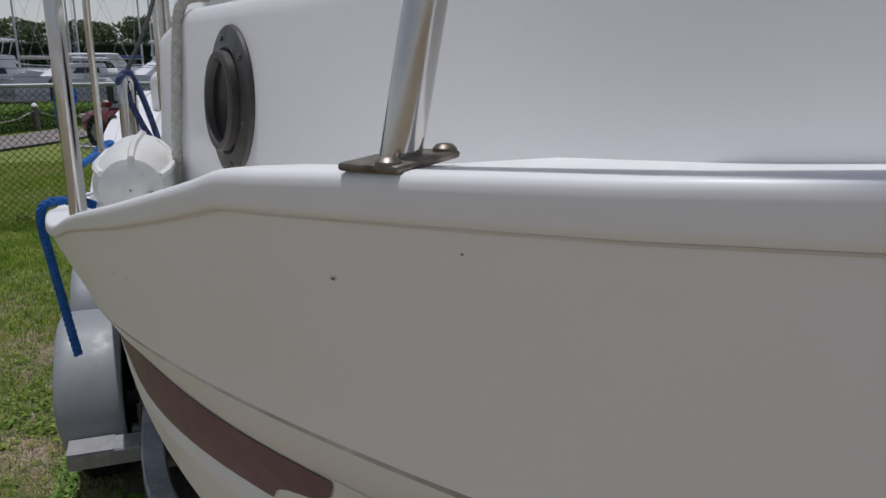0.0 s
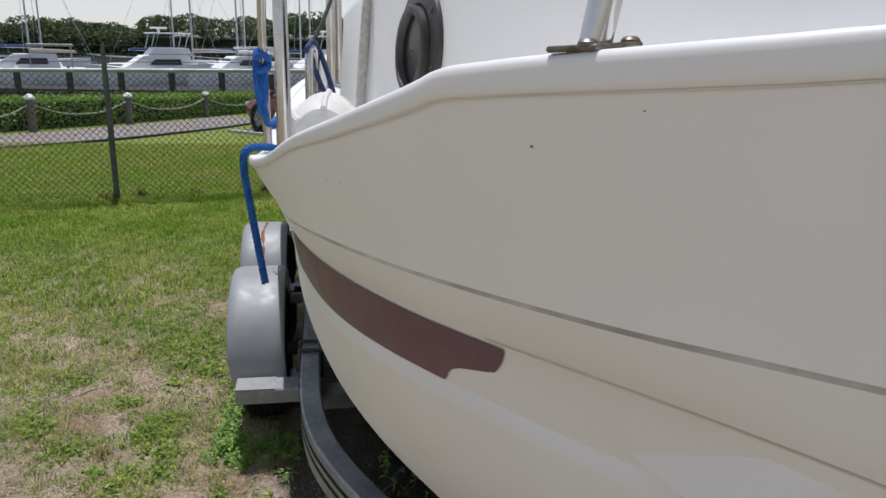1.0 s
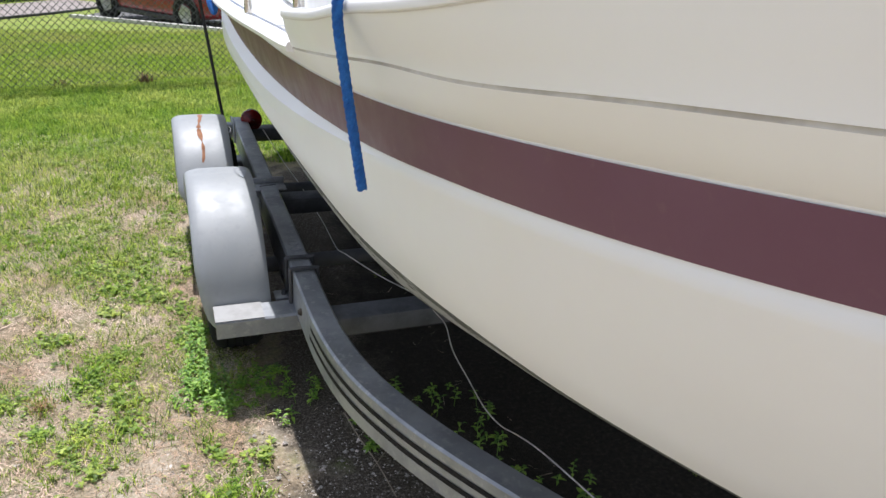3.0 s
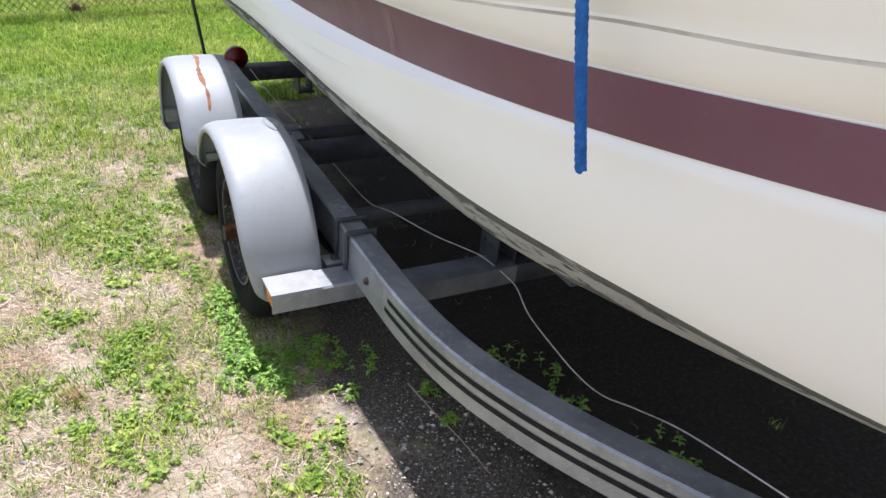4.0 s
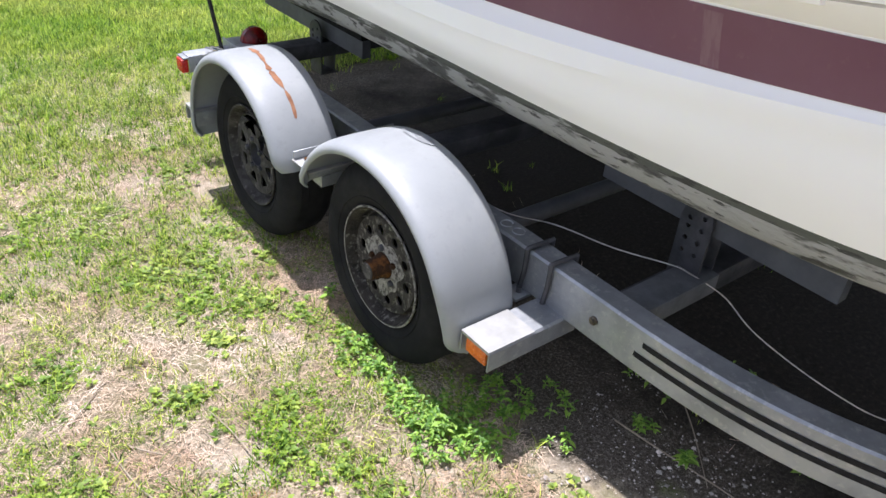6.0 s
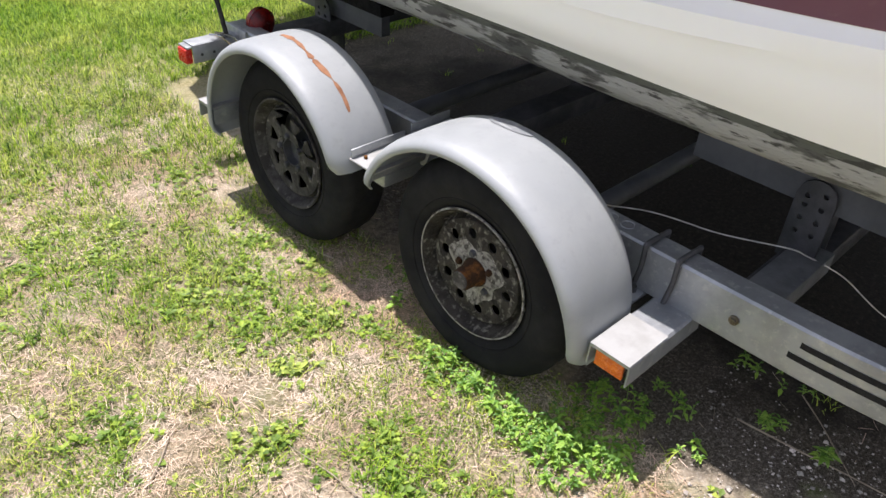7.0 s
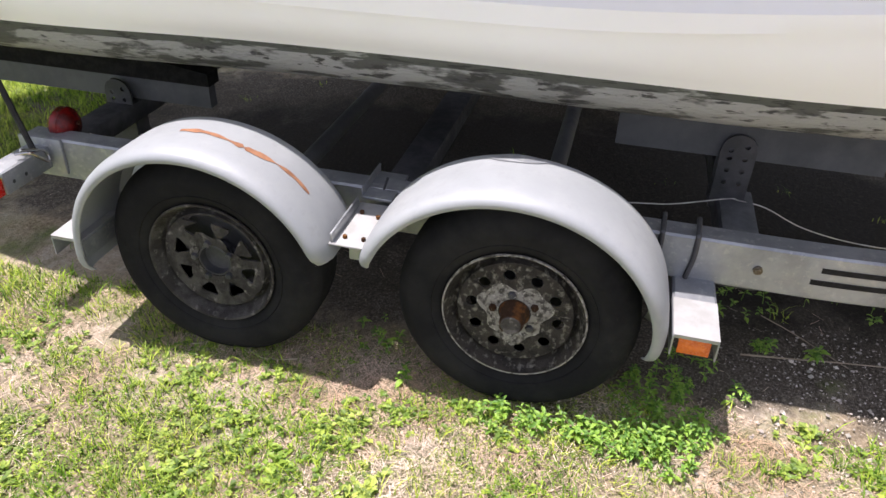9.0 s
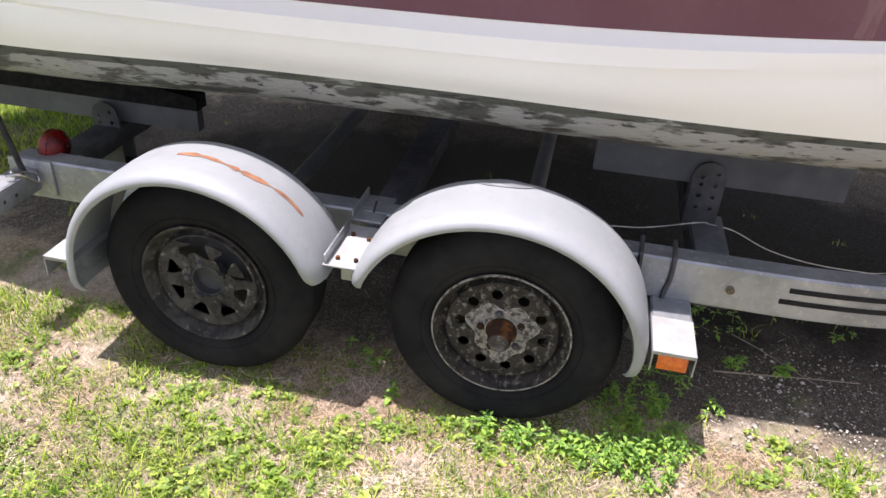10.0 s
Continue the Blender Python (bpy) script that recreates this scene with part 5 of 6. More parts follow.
def weed_mesh(tall, pairs):
    """A leafy weed: an upright bent stem with crossed pairs of pointed leaves, folded along the rib."""
    verts, faces = [], []
    bend = rng.uniform(0, 6.28)
    lean = Vector((math.cos(bend), math.sin(bend), 0)) * rng.uniform(0.1, 0.4) * tall

    def at(f):
        return lean * f * f + Vector((0, 0, tall * f - 0.004))

    rings = [[at(f) + Vector((math.cos(q), math.sin(q), 0)) * 0.0013 * (1.2 - 0.7 * f) for q in (0, 2.1, 4.2)] for f in (0, 0.5, 1)]
    for ring in rings:
        verts += [tuple(p) for p in ring]
    for r in (0, 3):
        for k in range(3):
            faces.append((r + k, r + (k + 1) % 3, r + 3 + (k + 1) % 3, r + 3 + k))
    for j in range(pairs):
        f = 0.25 + 0.75 * (j + 1) / pairs
        for side in (0, 1):
            q = bend + j * 1.4 + side * math.pi + rng.normal(0, 0.3)
            d = Vector((math.cos(q), math.sin(q), 0))
            n = Vector((-d.y, d.x, 0))
            long = rng.uniform(0.017, 0.031) * (1.1 - 0.5 * f) * 1.5
            wide = long * rng.uniform(0.17, 0.24)
            rise = rng.uniform(0.1, 0.6) + 0.3 * f
            o = len(verts)
            p = at(f)
            up_ = Vector((0, 0, 1))
            for u, w_, fold in ((0.0, 0.0, 0), (0.4, 1.0, 0.3), (0.4, 0.0, 0), (0.4, -1.0, 0.3), (0.72, 0.72, 0.2), (0.72, 0.0, 0), (0.72, -0.72, 0.2), (1.0, 0.0, 0)):
                verts.append(tuple(p + d * long * u + n * wide * w_ + up_ * (long * (rise * u - 0.55 * u * u) + wide * fold)))
            faces += [(o, o + 2, o + 1), (o, o + 3, o + 2), (o + 1, o + 2, o + 5, o + 4), (o + 2, o + 3, o + 6, o + 5), (o + 4, o + 5, o + 7), (o + 5, o + 6, o + 7)]
    return raw_mesh("weed_plant", verts, faces, BROADLEAF)


WEED_MESHES = [weed_mesh(rng.uniform(0.035, 0.085), int(rng.integers(3, 6))) for k in range(9)]


def weed_bed(spots, label, group):
    for px, py, r, count in spots:
        for k in range(count):
            q, d = rng.uniform(0, 6.28), r * math.sqrt(rng.random())
            wx, wy = px + d * math.cos(q), py + d * math.sin(q)
            if wx > -0.035 and (abs(wy) < 0.27 or abs(wy - 0.84) < 0.26):
                continue
            ob = new("weed_plant", WEED_MESHES[int(rng.integers(0, len(WEED_MESHES)))])
            ob.matrix_world = Matrix.Translation((wx, wy, 0.002)) @ Matrix.Rotation(rng.uniform(0, 6.28), 4, "Z") @ Matrix.Scale(rng.uniform(0.6, 1.1) * (1.1 - 0.4 * d / r), 4)
            tagged(ob, label, "weed", group)


weed_bed([(-0.06, -0.08, 0.05, 16), (-0.05, -0.21, 0.08, 26), (-0.02, -0.33, 0.11, 46), (-0.07, -0.42, 0.09, 34), (0.05, -0.47, 0.1, 30), (0.17, -0.38, 0.1, 34), (-0.07, 0.03, 0.06, 10)],
         "bright green pointed-leaved weed crowding the front tyre", "weeds by the tyre")
weed_bed([(0.43, -0.69, 0.04, 6), (0.46, -0.83, 0.03, 4), (0.21, -0.6, 0.04, 4), (0.3, -0.47, 0.08, 9), (0.62, -0.52, 0.05, 4), (0.01, 0.64, 0.035, 4), (-0.02, 0.3, 0.03, 3), (0.12, 0.42, 0.12, 8)],
         "small green weed in the shade under the trailer", "weeds under the trailer")
weed_bed([(0.74, -0.7, 0.16, 18), (0.8, -0.98, 0.17, 18), (0.95, -1.25, 0.16, 12)], "dim green weed behind the trailer rail", "weeds behind the rail")

# twigs
TWIG = material("dry_twig", (0.36, 0.3, 0.22), 0.9, second=(0.26, 0.21, 0.15), scale=20)


def twig(pts, r=0.0022):
    line = curve([(a, b, 0.011 + 0.003 * (k % 2)) for k, (a, b) in enumerate(pts)], 4)
    solo("twig", tube(line, [r * (1 - 0.5 * k / len(line)) for k in range(len(line))], 5), TWIG, "thin dry twig lying on the grass", "twig", "twigs")


twig([(-0.73, -0.3), (-0.755, -0.22), (-0.78, -0.14), (-0.81, 0.04)], 0.0034)
twig([(-0.87, 0.14), (-0.82, 0.18), (-0.76, 0.25)], 0.003)
twig([(-0.76, -0.01), (-0.73, -0.05), (-0.69, -0.09)], 0.003)
twig([(-0.5, -0.26), (-0.52, -0.1), (-0.56, 0.07)])
twig([(0.4, -0.62), (0.42, -0.76), (0.45, -0.9), (0.47, -1.06)], 0.003)
twig([(0.62, -0.69), (0.55, -0.78), (0.43, -0.92)])
twig([(-0.02, 0.62), (-0.05, 0.72), (0.0, 0.83), (-0.06, 0.95)], 0.004)
for k in range(9):
    tx, ty, ta, tl = rng.uniform(-1.6, 0.0), rng.uniform(-1.4, 1.6), rng.uniform(0, 6.28), rng.uniform(0.06, 0.2)
    twig([(tx + tl * f * math.cos(ta + 0.4 * f), ty + tl * f * math.sin(ta + 0.4 * f)) for f in (0, 0.35, 0.7, 1)])

RUSTYSTALK = material("rusty_stalk", (0.36, 0.2, 0.09), 0.85, second=(0.46, 0.3, 0.15), scale=20, island=0.4)
blades("dead_tuft", rng.normal(-0.565, 0.022, 130), rng.normal(-0.36, 0.022, 130), rng.uniform(0.015, 0.05, 130), rng.uniform(0.001, 0.002, 130), rng.uniform(0.5, 1.6, 130), RUSTYSTALK, "reddish-brown dead grass tuft in the lawn", rng)

# ---- chain-link fence ----
FENCE_STEEL = material("fence_steel", (0.13, 0.137, 0.133), 0.55, 0.5, second=(0.085, 0.09, 0.086), scale=8, bump=0.05)
RAILSTEEL = material("fence_rail_steel", (0.42, 0.44, 0.43), 0.5, 0.4, second=(0.33, 0.35, 0.34), scale=6)
fence = thing("chain_link_fence", "dark grey chain-link fence with a steel top rail", "fence", tuple(FENCE_P))
up = Vector((0, 0, 1))


def fence_at(s, z):
    p = FENCE_P + FENCE_D * s
    return Vector((p.x, p.y, z + FENCE_P.z))


for s in (-6.4, -3.2, 0.0, 3.2, 6.4):
    post = part("post", tube([fence_at(s, -0.05), fence_at(s, 0.8), fence_at(s, 1.36), fence_at(s, 1.6)], [0.03, 0.03, 0.028, 0.016], 14), FENCE_STEEL, fence)
part("top_rail", tube([fence_at(-8, 1.335), fence_at(8, 1.335)], 0.021, 12), RAILSTEEL, fence, "pale steel top rail")
for z in (1.42, 1.5, 1.58):
    part("strand", tube([fence_at(-8, z), fence_at(8, z)], 0.0035, 4), FENCE_STEEL, fence)


def link_mesh():
    verts, faces = [], []
    step_, r, lo, hi = 0.066, 0.003, 0.03, 1.31
    run = hi - lo
    for k in range(int(-9 / step_), int(9 / step_)):
        for sgn in (1, -1):
            s0 = k * step_
            a, b = fence_at(s0, lo), fence_at(s0 + sgn * run, hi)
            d = (b - a).normalized()
            n1 = Vector((-FENCE_D.y, FENCE_D.x, 0))
            n2 = d.cross(n1)
            o = len(verts)
            off = n1 * (0.002 * sgn)
            for p in (a, b):
                for q in (n1 * r, (n2 * 0.87 - n1 * 0.5) * r, (-n2 * 0.87 - n1 * 0.5) * r):
                    verts.append(tuple(p + q + off))
            faces += [(o, o + 1, o + 4, o + 3), (o + 1, o + 2, o + 5, o + 4), (o + 2, o, o + 3, o + 5)]
    return verts, faces


me = raw_mesh("wire_mesh", *link_mesh(), FENCE_STEEL)
me.transform(Matrix.Translation(-FENCE_P))
net = new("wire_mesh", me)
net.parent = fence
tagged(net, "woven wire diamonds", kind="stuff")
BROWN = material("dead_weed", (0.14, 0.08, 0.045), 0.9, second=(0.22, 0.14, 0.07), scale=20, island=0.3)
for px, py, n in ((-0.466, 5.3, 160), (-1.75, 5.0, 70), (-2.02, 4.82, 60), (-1.2, 5.1, 40)):
    xx, yy = px + rng.normal(0, 0.035, n), py + rng.normal(0, 0.035, n)
    ob = blades("dead_tuft", xx, yy, rng.uniform(0.05, 0.14, n), rng.uniform(0.004, 0.008, n), rng.uniform(0.2, 1.2, n), BROWN, "brown dead weed tuft at the fence", rng)
    ob["kind"] = "thing"

# ---- path, posts and hedge ----
PAVER = material("grey_pavers", (0.22, 0.19, 0.17), 0.85, second=(0.27, 0.235, 0.21), scale=2.5, fine=(0.2, 0.17, 0.15), fine_scale=9, bump=0.3, bump_scale=30)
EDGING = material("black_edging", (0.02, 0.02, 0.02), 0.8, second=(0.04, 0.04, 0.035), scale=4)
near_edge = curve([(-9.40, 6.8, 0), (-7.08, 8.9, 0), (-5.63, 10.75, 0), (-4.35, 12.93, 0), (-3.64, 14.82, 0), (-2.69, 17.94, 0), (-1.89, 22.0, 0)], 5)
far_edge = curve([(-11.68, 8.6, 0), (-9.04, 11.5, 0), (-7.12, 14.28, 0), (-6.17, 16.6, 0), (-5.44, 18.7, 0), (-4.60, 21.5, 0), (-3.85, 25.0, 0)], 5)
gz = lambda p, dz: (p.x, p.y, float(ground_z(p.x, np.array(p.y))) + dz)
solo("path", loft([[gz(a, 0.02), gz(a.lerp(b, 0.5), 0.025), gz(b, 0.02)] for a, b in zip(near_edge, far_edge)]), PAVER, "grey-brown paved path beyond the lawn", "path", kind="structure")
solo("path_edging", loft([[gz(p, -0.05), gz(p, 0.05), gz(p + Vector((-0.09, 0.02, 0)), 0.05), gz(p + Vector((-0.09, 0.02, 0)), -0.05)] for p in near_edge], closed=True, cap=True), EDGING, "black edging along a path", "kerb", kind="structure")

WOODPOST = material("grey_timber_post", (0.15, 0.14, 0.125), 0.85, second=(0.22, 0.2, 0.18), scale=10, stretch=(1, 1, 0.2), bump=0.3)
WHITE = material("white_paint", (0.78, 0.78, 0.76), 0.5, second=(0.7, 0.7, 0.67), scale=3)
CHAIN = material("pale_rope_rail", (0.4, 0.38, 0.32), 0.9, second=(0.3, 0.28, 0.23), scale=30)


def bollard(x, y):
    z = float(ground_z(x, np.array(y)))
    ob = thing("bollard", "grey timber bollard with a white cap beside the path", "bollard", (x, y, z), "path bollards")
    part("post", tube([(x, y, z - 0.1), (x, y, z + 0.76)], 0.1, 12), WOODPOST, ob)
    part("cap", revolve([(0.12, z + 0.76), (0.125, z + 0.8), (0.06, z + 0.88), (0.001, z + 0.9)], 12, (x, y, 0), "z"), WHITE, ob, "white pointed cap")
    return Vector((x, y, z + 0.66))


tops = [bollard(x, y) for x, y in ((-9.13, 11.9), (-8.11, 13.6), (-6.97, 15.68), (-5.71, 19.16), (-4.45, 24.0), (-2.80, 28.5))]
for a, b in zip(tops, tops[1:]):
    mid = a.lerp(b, 0.5) - Vector((0, 0, 0.3))
    solo("rope_rail", tube(curve([a, a.lerp(mid, 0.5) - Vector((0, 0, 0.09)), mid, b.lerp(mid, 0.5) - Vector((0, 0, 0.09)), b], 4), 0.022, 6), CHAIN, "pale rope sagging between timber bollards", "rope", "rope rails")

HEDGE = leaf(material("hedge_leaf", (0.15, 0.3, 0.035), 0.5, second=(0.23, 0.38, 0.055), scale=0.8, island=0.5, rough_var=0))
SHADECORE = material("hedge_core", (0.012, 0.022, 0.006), 0.95, second=(0.02, 0.03, 0.01), scale=3)


def leaf_cloud(points, size, mat, name, label, category, kind=""):
    n = len(points)
    nrm = rng.normal(0, 1, (n, 3))
    nrm[:, 2] = np.abs(nrm[:, 2]) + 0.3
    nrm /= np.linalg.norm(nrm, axis=1)[:, None]
    a = np.cross(nrm, rng.normal(0, 1, (n, 3)))
    a /= np.linalg.norm(a, axis=1)[:, None]
    b = np.cross(nrm, a)
    s = size * rng.uniform(0.6, 1.3, n)[:, None]
    v = np.stack([points - a * s, points + b * s * 0.5, points + a * s, points - b * s * 0.5], 1)
    faces = (np.arange(n)[:, None] * 4 + np.arange(4)[None]).tolist()
    return tagged(new(name, raw_mesh(name, v.reshape(-1, 3).tolist(), faces, mat)), label, category, kind=kind)


hedge_line = curve([(-12.47, 9.5, 0), (-9.73, 12.4, 0), (-7.69, 15.3, 0), (-6.34, 18.7, 0), (-5.40, 21.5, 0), (-4.24, 25.5, 0), (-2.78, 30, 0)], 6)
pts = []
for p, q in zip(hedge_line, hedge_line[1:]):
    d = (q - p)
    for k in range(int(d.length * 900)):
        u, v, h = rng.random(), rng.uniform(-0.2, 2.2), rng.uniform(0, 0.78)
        if rng.random() < 0.5:
            h = 0.72 + rng.normal(0, 0.05)
        elif rng.random() < 0.7:
            v = rng.normal(0, 0.08)
        c = p + d * u
        side = Vector((-d.y, d.x, 0)).normalized()
        w = c + side * v
        pts.append((w.x, w.y, float(ground_z(w.x, np.array(w.y))) + h + 0.05 * noise.noise((w.x * 2, w.y * 2, 5))))
leaf_cloud(np.array(pts), 0.05, HEDGE, "hedge", "clipped green hedge along the waterfront", "hedge", "stuff")
# near-black block inside the leaves, its colour stands in for their shade
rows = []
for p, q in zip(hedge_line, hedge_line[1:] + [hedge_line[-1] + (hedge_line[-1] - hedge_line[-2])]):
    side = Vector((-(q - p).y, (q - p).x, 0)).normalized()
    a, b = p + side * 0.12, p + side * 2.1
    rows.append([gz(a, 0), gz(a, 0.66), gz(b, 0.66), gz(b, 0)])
solo("hedge_core", loft(rows, closed=True, cap=True), SHADECORE, "dark block standing in for the shade inside a clipped hedge", "hedge", kind="stuff")


# ---- beyond: parked car, dock, boats and wood ----
CARRED = material("red_car_paint", (0.19, 0.006, 0.012), 0.35, second=(0.16, 0.005, 0.01), scale=3, coat=0.25, rough_var=0.05)
CARGLASS = material("car_glass", (0.012, 0.014, 0.015), 0.06, rough_var=0.02, coat=0.3)
CARTRIM = material("black_trim", (0.012, 0.012, 0.012), 0.6, second=(0.02, 0.02, 0.02), scale=10)
ALLOY = material("alloy_rim", (0.4, 0.4, 0.4), 0.4, 0.8, second=(0.3, 0.3, 0.3), scale=8)
LAMPGLASS = material("headlight_glass", (0.6, 0.6, 0.58), 0.15, second=(0.5, 0.5, 0.48), scale=20)


def car():
    """A two-door coupe; x forward, y to its left, wheels on z = 0."""
    ob = thing("parked_car", "dark red two-door coupe parked beside the path", "car")
    body = [(-2.15, 0.42, 0.78, 0.62), (-2.05, 0.3, 0.9, 0.78), (-1.6, 0.24, 0.94, 0.86), (-0.9, 0.2, 0.92, 0.88), (0.0, 0.2, 0.9, 0.88), (0.7, 0.2, 0.9, 0.87), (1.2, 0.22, 0.85, 0.86), (1.8, 0.24, 0.76, 0.82), (2.15, 0.28, 0.68, 0.72), (2.3, 0.36, 0.58, 0.55)]
    rows = []
    for x, z0, z1, hw in body:
        prof = [(hw * 0.9, z0), (hw, z0 + 0.1), (hw * 1.02, (z0 + z1) / 2), (hw * 0.98, z1 - 0.1), (hw * 0.86, z1 - 0.02), (hw * 0.4, z1 + 0.02)]
        rows.append([(x, y, z) for y, z in prof] + [(x, -y, z) for y, z in reversed(prof)])
    shell_ = part("body", loft(rows, closed=True, cap=True), CARRED, ob, angle=50)
    glass = [(-1.75, 0.9, 0.92, 0.6), (-1.3, 0.9, 1.14, 0.66), (-0.7, 0.88, 1.27, 0.64), (0.0, 0.88, 1.28, 0.63), (0.35, 0.88, 1.18, 0.66), (1.0, 0.86, 0.9, 0.68)]
    rows = []
    for x, z0, z1, hw in glass:
        rows.append([(x, hw + 0.13, z0), (x, hw + 0.02, (z0 + z1) / 2 + 0.02), (x, hw - 0.1, z1 - 0.02), (x, -hw + 0.1, z1 - 0.02), (x, -hw - 0.02, (z0 + z1) / 2 + 0.02), (x, -hw - 0.13, z0)])
    part("glasshouse", loft(rows, closed=True, cap=True), CARGLASS, ob, "dark side glass", 50)
    roof = [(-1.7, 0.94, 0.5), (-1.3, 1.155, 0.58), (-0.7, 1.285, 0.56), (0.0, 1.295, 0.55), (0.32, 1.2, 0.56)]
    part("roof", loft([[(x, hw, z - 0.045), (x, hw * 0.7, z), (x, 0, z + 0.02), (x, -hw * 0.7, z), (x, -hw, z - 0.045)] for x, z, hw in roof]), CARRED, ob)
    for s in (1, -1):
        part("quarter_panel", loft([[(-1.75, s * 0.75, 0.9), (-1.4, s * 0.66, 1.1), (-1.25, s * 0.66, 1.13)], [(-1.7, s * 0.78, 0.88), (-1.0, s * 0.77, 0.9), (-1.0, s * 0.745, 0.98)]]), CARRED, ob)
        part("sill", box(-1.6, 1.6, s * 0.84 - 0.05, s * 0.84 + 0.05, 0.16, 0.26, 0.02), CARTRIM, ob)
        part("headlight", box(2.0, 2.24, s * 0.58 - 0.13, s * 0.58 + 0.13, 0.55, 0.65, 0.03), LAMPGLASS, ob, "clear headlight")
        part("mirror", box(0.62, 0.78, s * 0.95 - 0.08, s * 0.95 + 0.08, 0.9, 1.02, 0.03), CARRED, ob)
        part("door_handle", box(-0.45, -0.25, s * 0.895 - 0.01, s * 0.895 + 0.01, 0.72, 0.76, 0.004), CARRED, ob)
        for x in (-1.25, 1.3):
            arch_ = part("wheel_arch", revolve([(0.1, s * 0.86), (0.37, s * 0.905), (0.375, s * 0.85)], 28, (x, 0, 0.32), "y"), CARTRIM, ob)
            w_ = part("wheel", revolve([(0.2, s * 0.9), (0.29, s * 0.925), (0.315, s * 0.9), (0.32, s * 0.75), (0.2, s * 0.72)], 28, (x, 0, 0.315), "y"), RUBBER, ob)
            part("rim", revolve([(0.205, s * 0.905), (0.19, s * 0.915), (0.06, s * 0.9), (0.05, s * 0.92), (0.001, s * 0.922)], 5, (x, 0, 0.315), "y"), ALLOY, w_)
    ob.matrix_basis = Matrix.Translation((-0.15, 14.7, float(ground_z(0, np.array(14.3))))) @ Matrix.Rotation(math.atan2(0.787, -0.617), 4, "Z")
    BASE[ob] = Vector((0, 0, 0))


car()
ASPHALT = material("asphalt", (0.09, 0.088, 0.085), 0.9, second=(0.12, 0.118, 0.112), scale=2, bump=0.3, bump_scale=60)
corner = [(-2.4, 15.9), (0.8, 11.9), (9, 13.0), (9, 22), (-1.2, 23)]
pad = bmesh.new()
pad.faces.new([pad.verts.new((x, y, float(ground_z(x, np.array(y))) + 0.012)) for x, y in corner])
solo("parking_pad", pad, ASPHALT, "grey asphalt parking pad beside the lawn", "pavement", kind="structure")
kerb = bmesh.new()
kerb = loft([[(x, y, float(ground_z(x, np.array(y))) + dz) for x, y, dz in ((a - 0.1, b - 0.08, -0.05), (a - 0.1, b - 0.08, 0.07), (a + 0.04, b + 0.04, 0.07), (a + 0.04, b + 0.04, -0.05))] for a, b in ((-2.4, 15.9), (0.8, 11.9), (9, 13.0))], closed=True, cap=True)
solo("kerb", kerb, material("pale_kerb", (0.55, 0.54, 0.51), 0.85, second=(0.45, 0.44, 0.41), scale=4), "pale concrete kerb at the lawn's edge", "kerb", kind="structure")

DOCKWOOD = material("dark_dock_timber", (0.032, 0.03, 0.027), 0.9, second=(0.06, 0.057, 0.052), scale=3)
dock = thing("dock", "dark timber dock along the seawall", "dock", (-10, 35, -2.3))
part("walkway", box(-60, 40, 34.6, 36.4, -1.35, -1.15, 0.02), DOCKWOOD, dock)
part("seawall", box(-60, 40, 34.4, 34.6, -2.6, -1.25, 0.02), DOCKWOOD, dock)
for k in range(30):
    x = -40 + 2.3 * k
    ob = thing("piling", "dark timber dock piling with a pale pointed cap", "piling", (x, 34.3, -2.3), "dock pilings")
    part("post", tube([(x, 34.3, -2.6), (x, 34.3, -0.3)], 0.15, 10), DOCKWOOD, ob)
    part("cap", revolve([(0.18, 0.5), (0.17, 0.56), (0.001, 0.74)], 10, (x, 34.3, -0.8), "z"), WHITE if k % 3 else DOCKWOOD, ob)

BOATWHITE = material("boat_white", (0.86, 0.86, 0.86), 0.35, second=(0.8, 0.8, 0.8), scale=1)
BOATBLUE = material("blue_canvas", (0.03, 0.06, 0.16), 0.8, second=(0.04, 0.08, 0.2), scale=2)
TAN = material("tan_canvas", (0.42, 0.39, 0.34), 0.85, second=(0.36, 0.33, 0.29), scale=2)
MAST = material("mast_aluminium", (0.55, 0.56, 0.57), 0.4, 0.6, second=(0.45, 0.46, 0.47), scale=3)


def vessel_hull(length, beam, free, sheer=0.5):
    rows = []
    for k in range(15):
        u = k / 14
        x = -length / 2 + length * u
        w = beam / 2 * (1 - max(0, (u - 0.45) / 0.55) ** 2.2) * (0.92 + 0.08 * min(1, u * 4)) + 0.02
        top = free + sheer * u * u
        prof = [(w, top), (w * 0.97, top - 0.12), (w * 0.86, 0.25), (w * 0.72, -0.1), (0.02, -0.35)]
        rows.append([(x, y, z) for y, z in prof] + [(x, -y, z) for y, z in reversed(prof)])
    return loft(rows, closed=True, cap=True)


def house(x0, x1, w0, w1, z0, z1, rake=0.6, rear=0.2):
    return loft([[(x0, -w0, z0), (x1, -w0 * 0.8, z0), (x1, w0 * 0.8, z0), (x0, w0, z0)], [(x0 + rear, -w1, z1), (x1 - rake, -w1 * 0.85, z1), (x1 - rake, w1 * 0.85, z1), (x0 + rear, w1, z1)]], closed=True, cap=True)


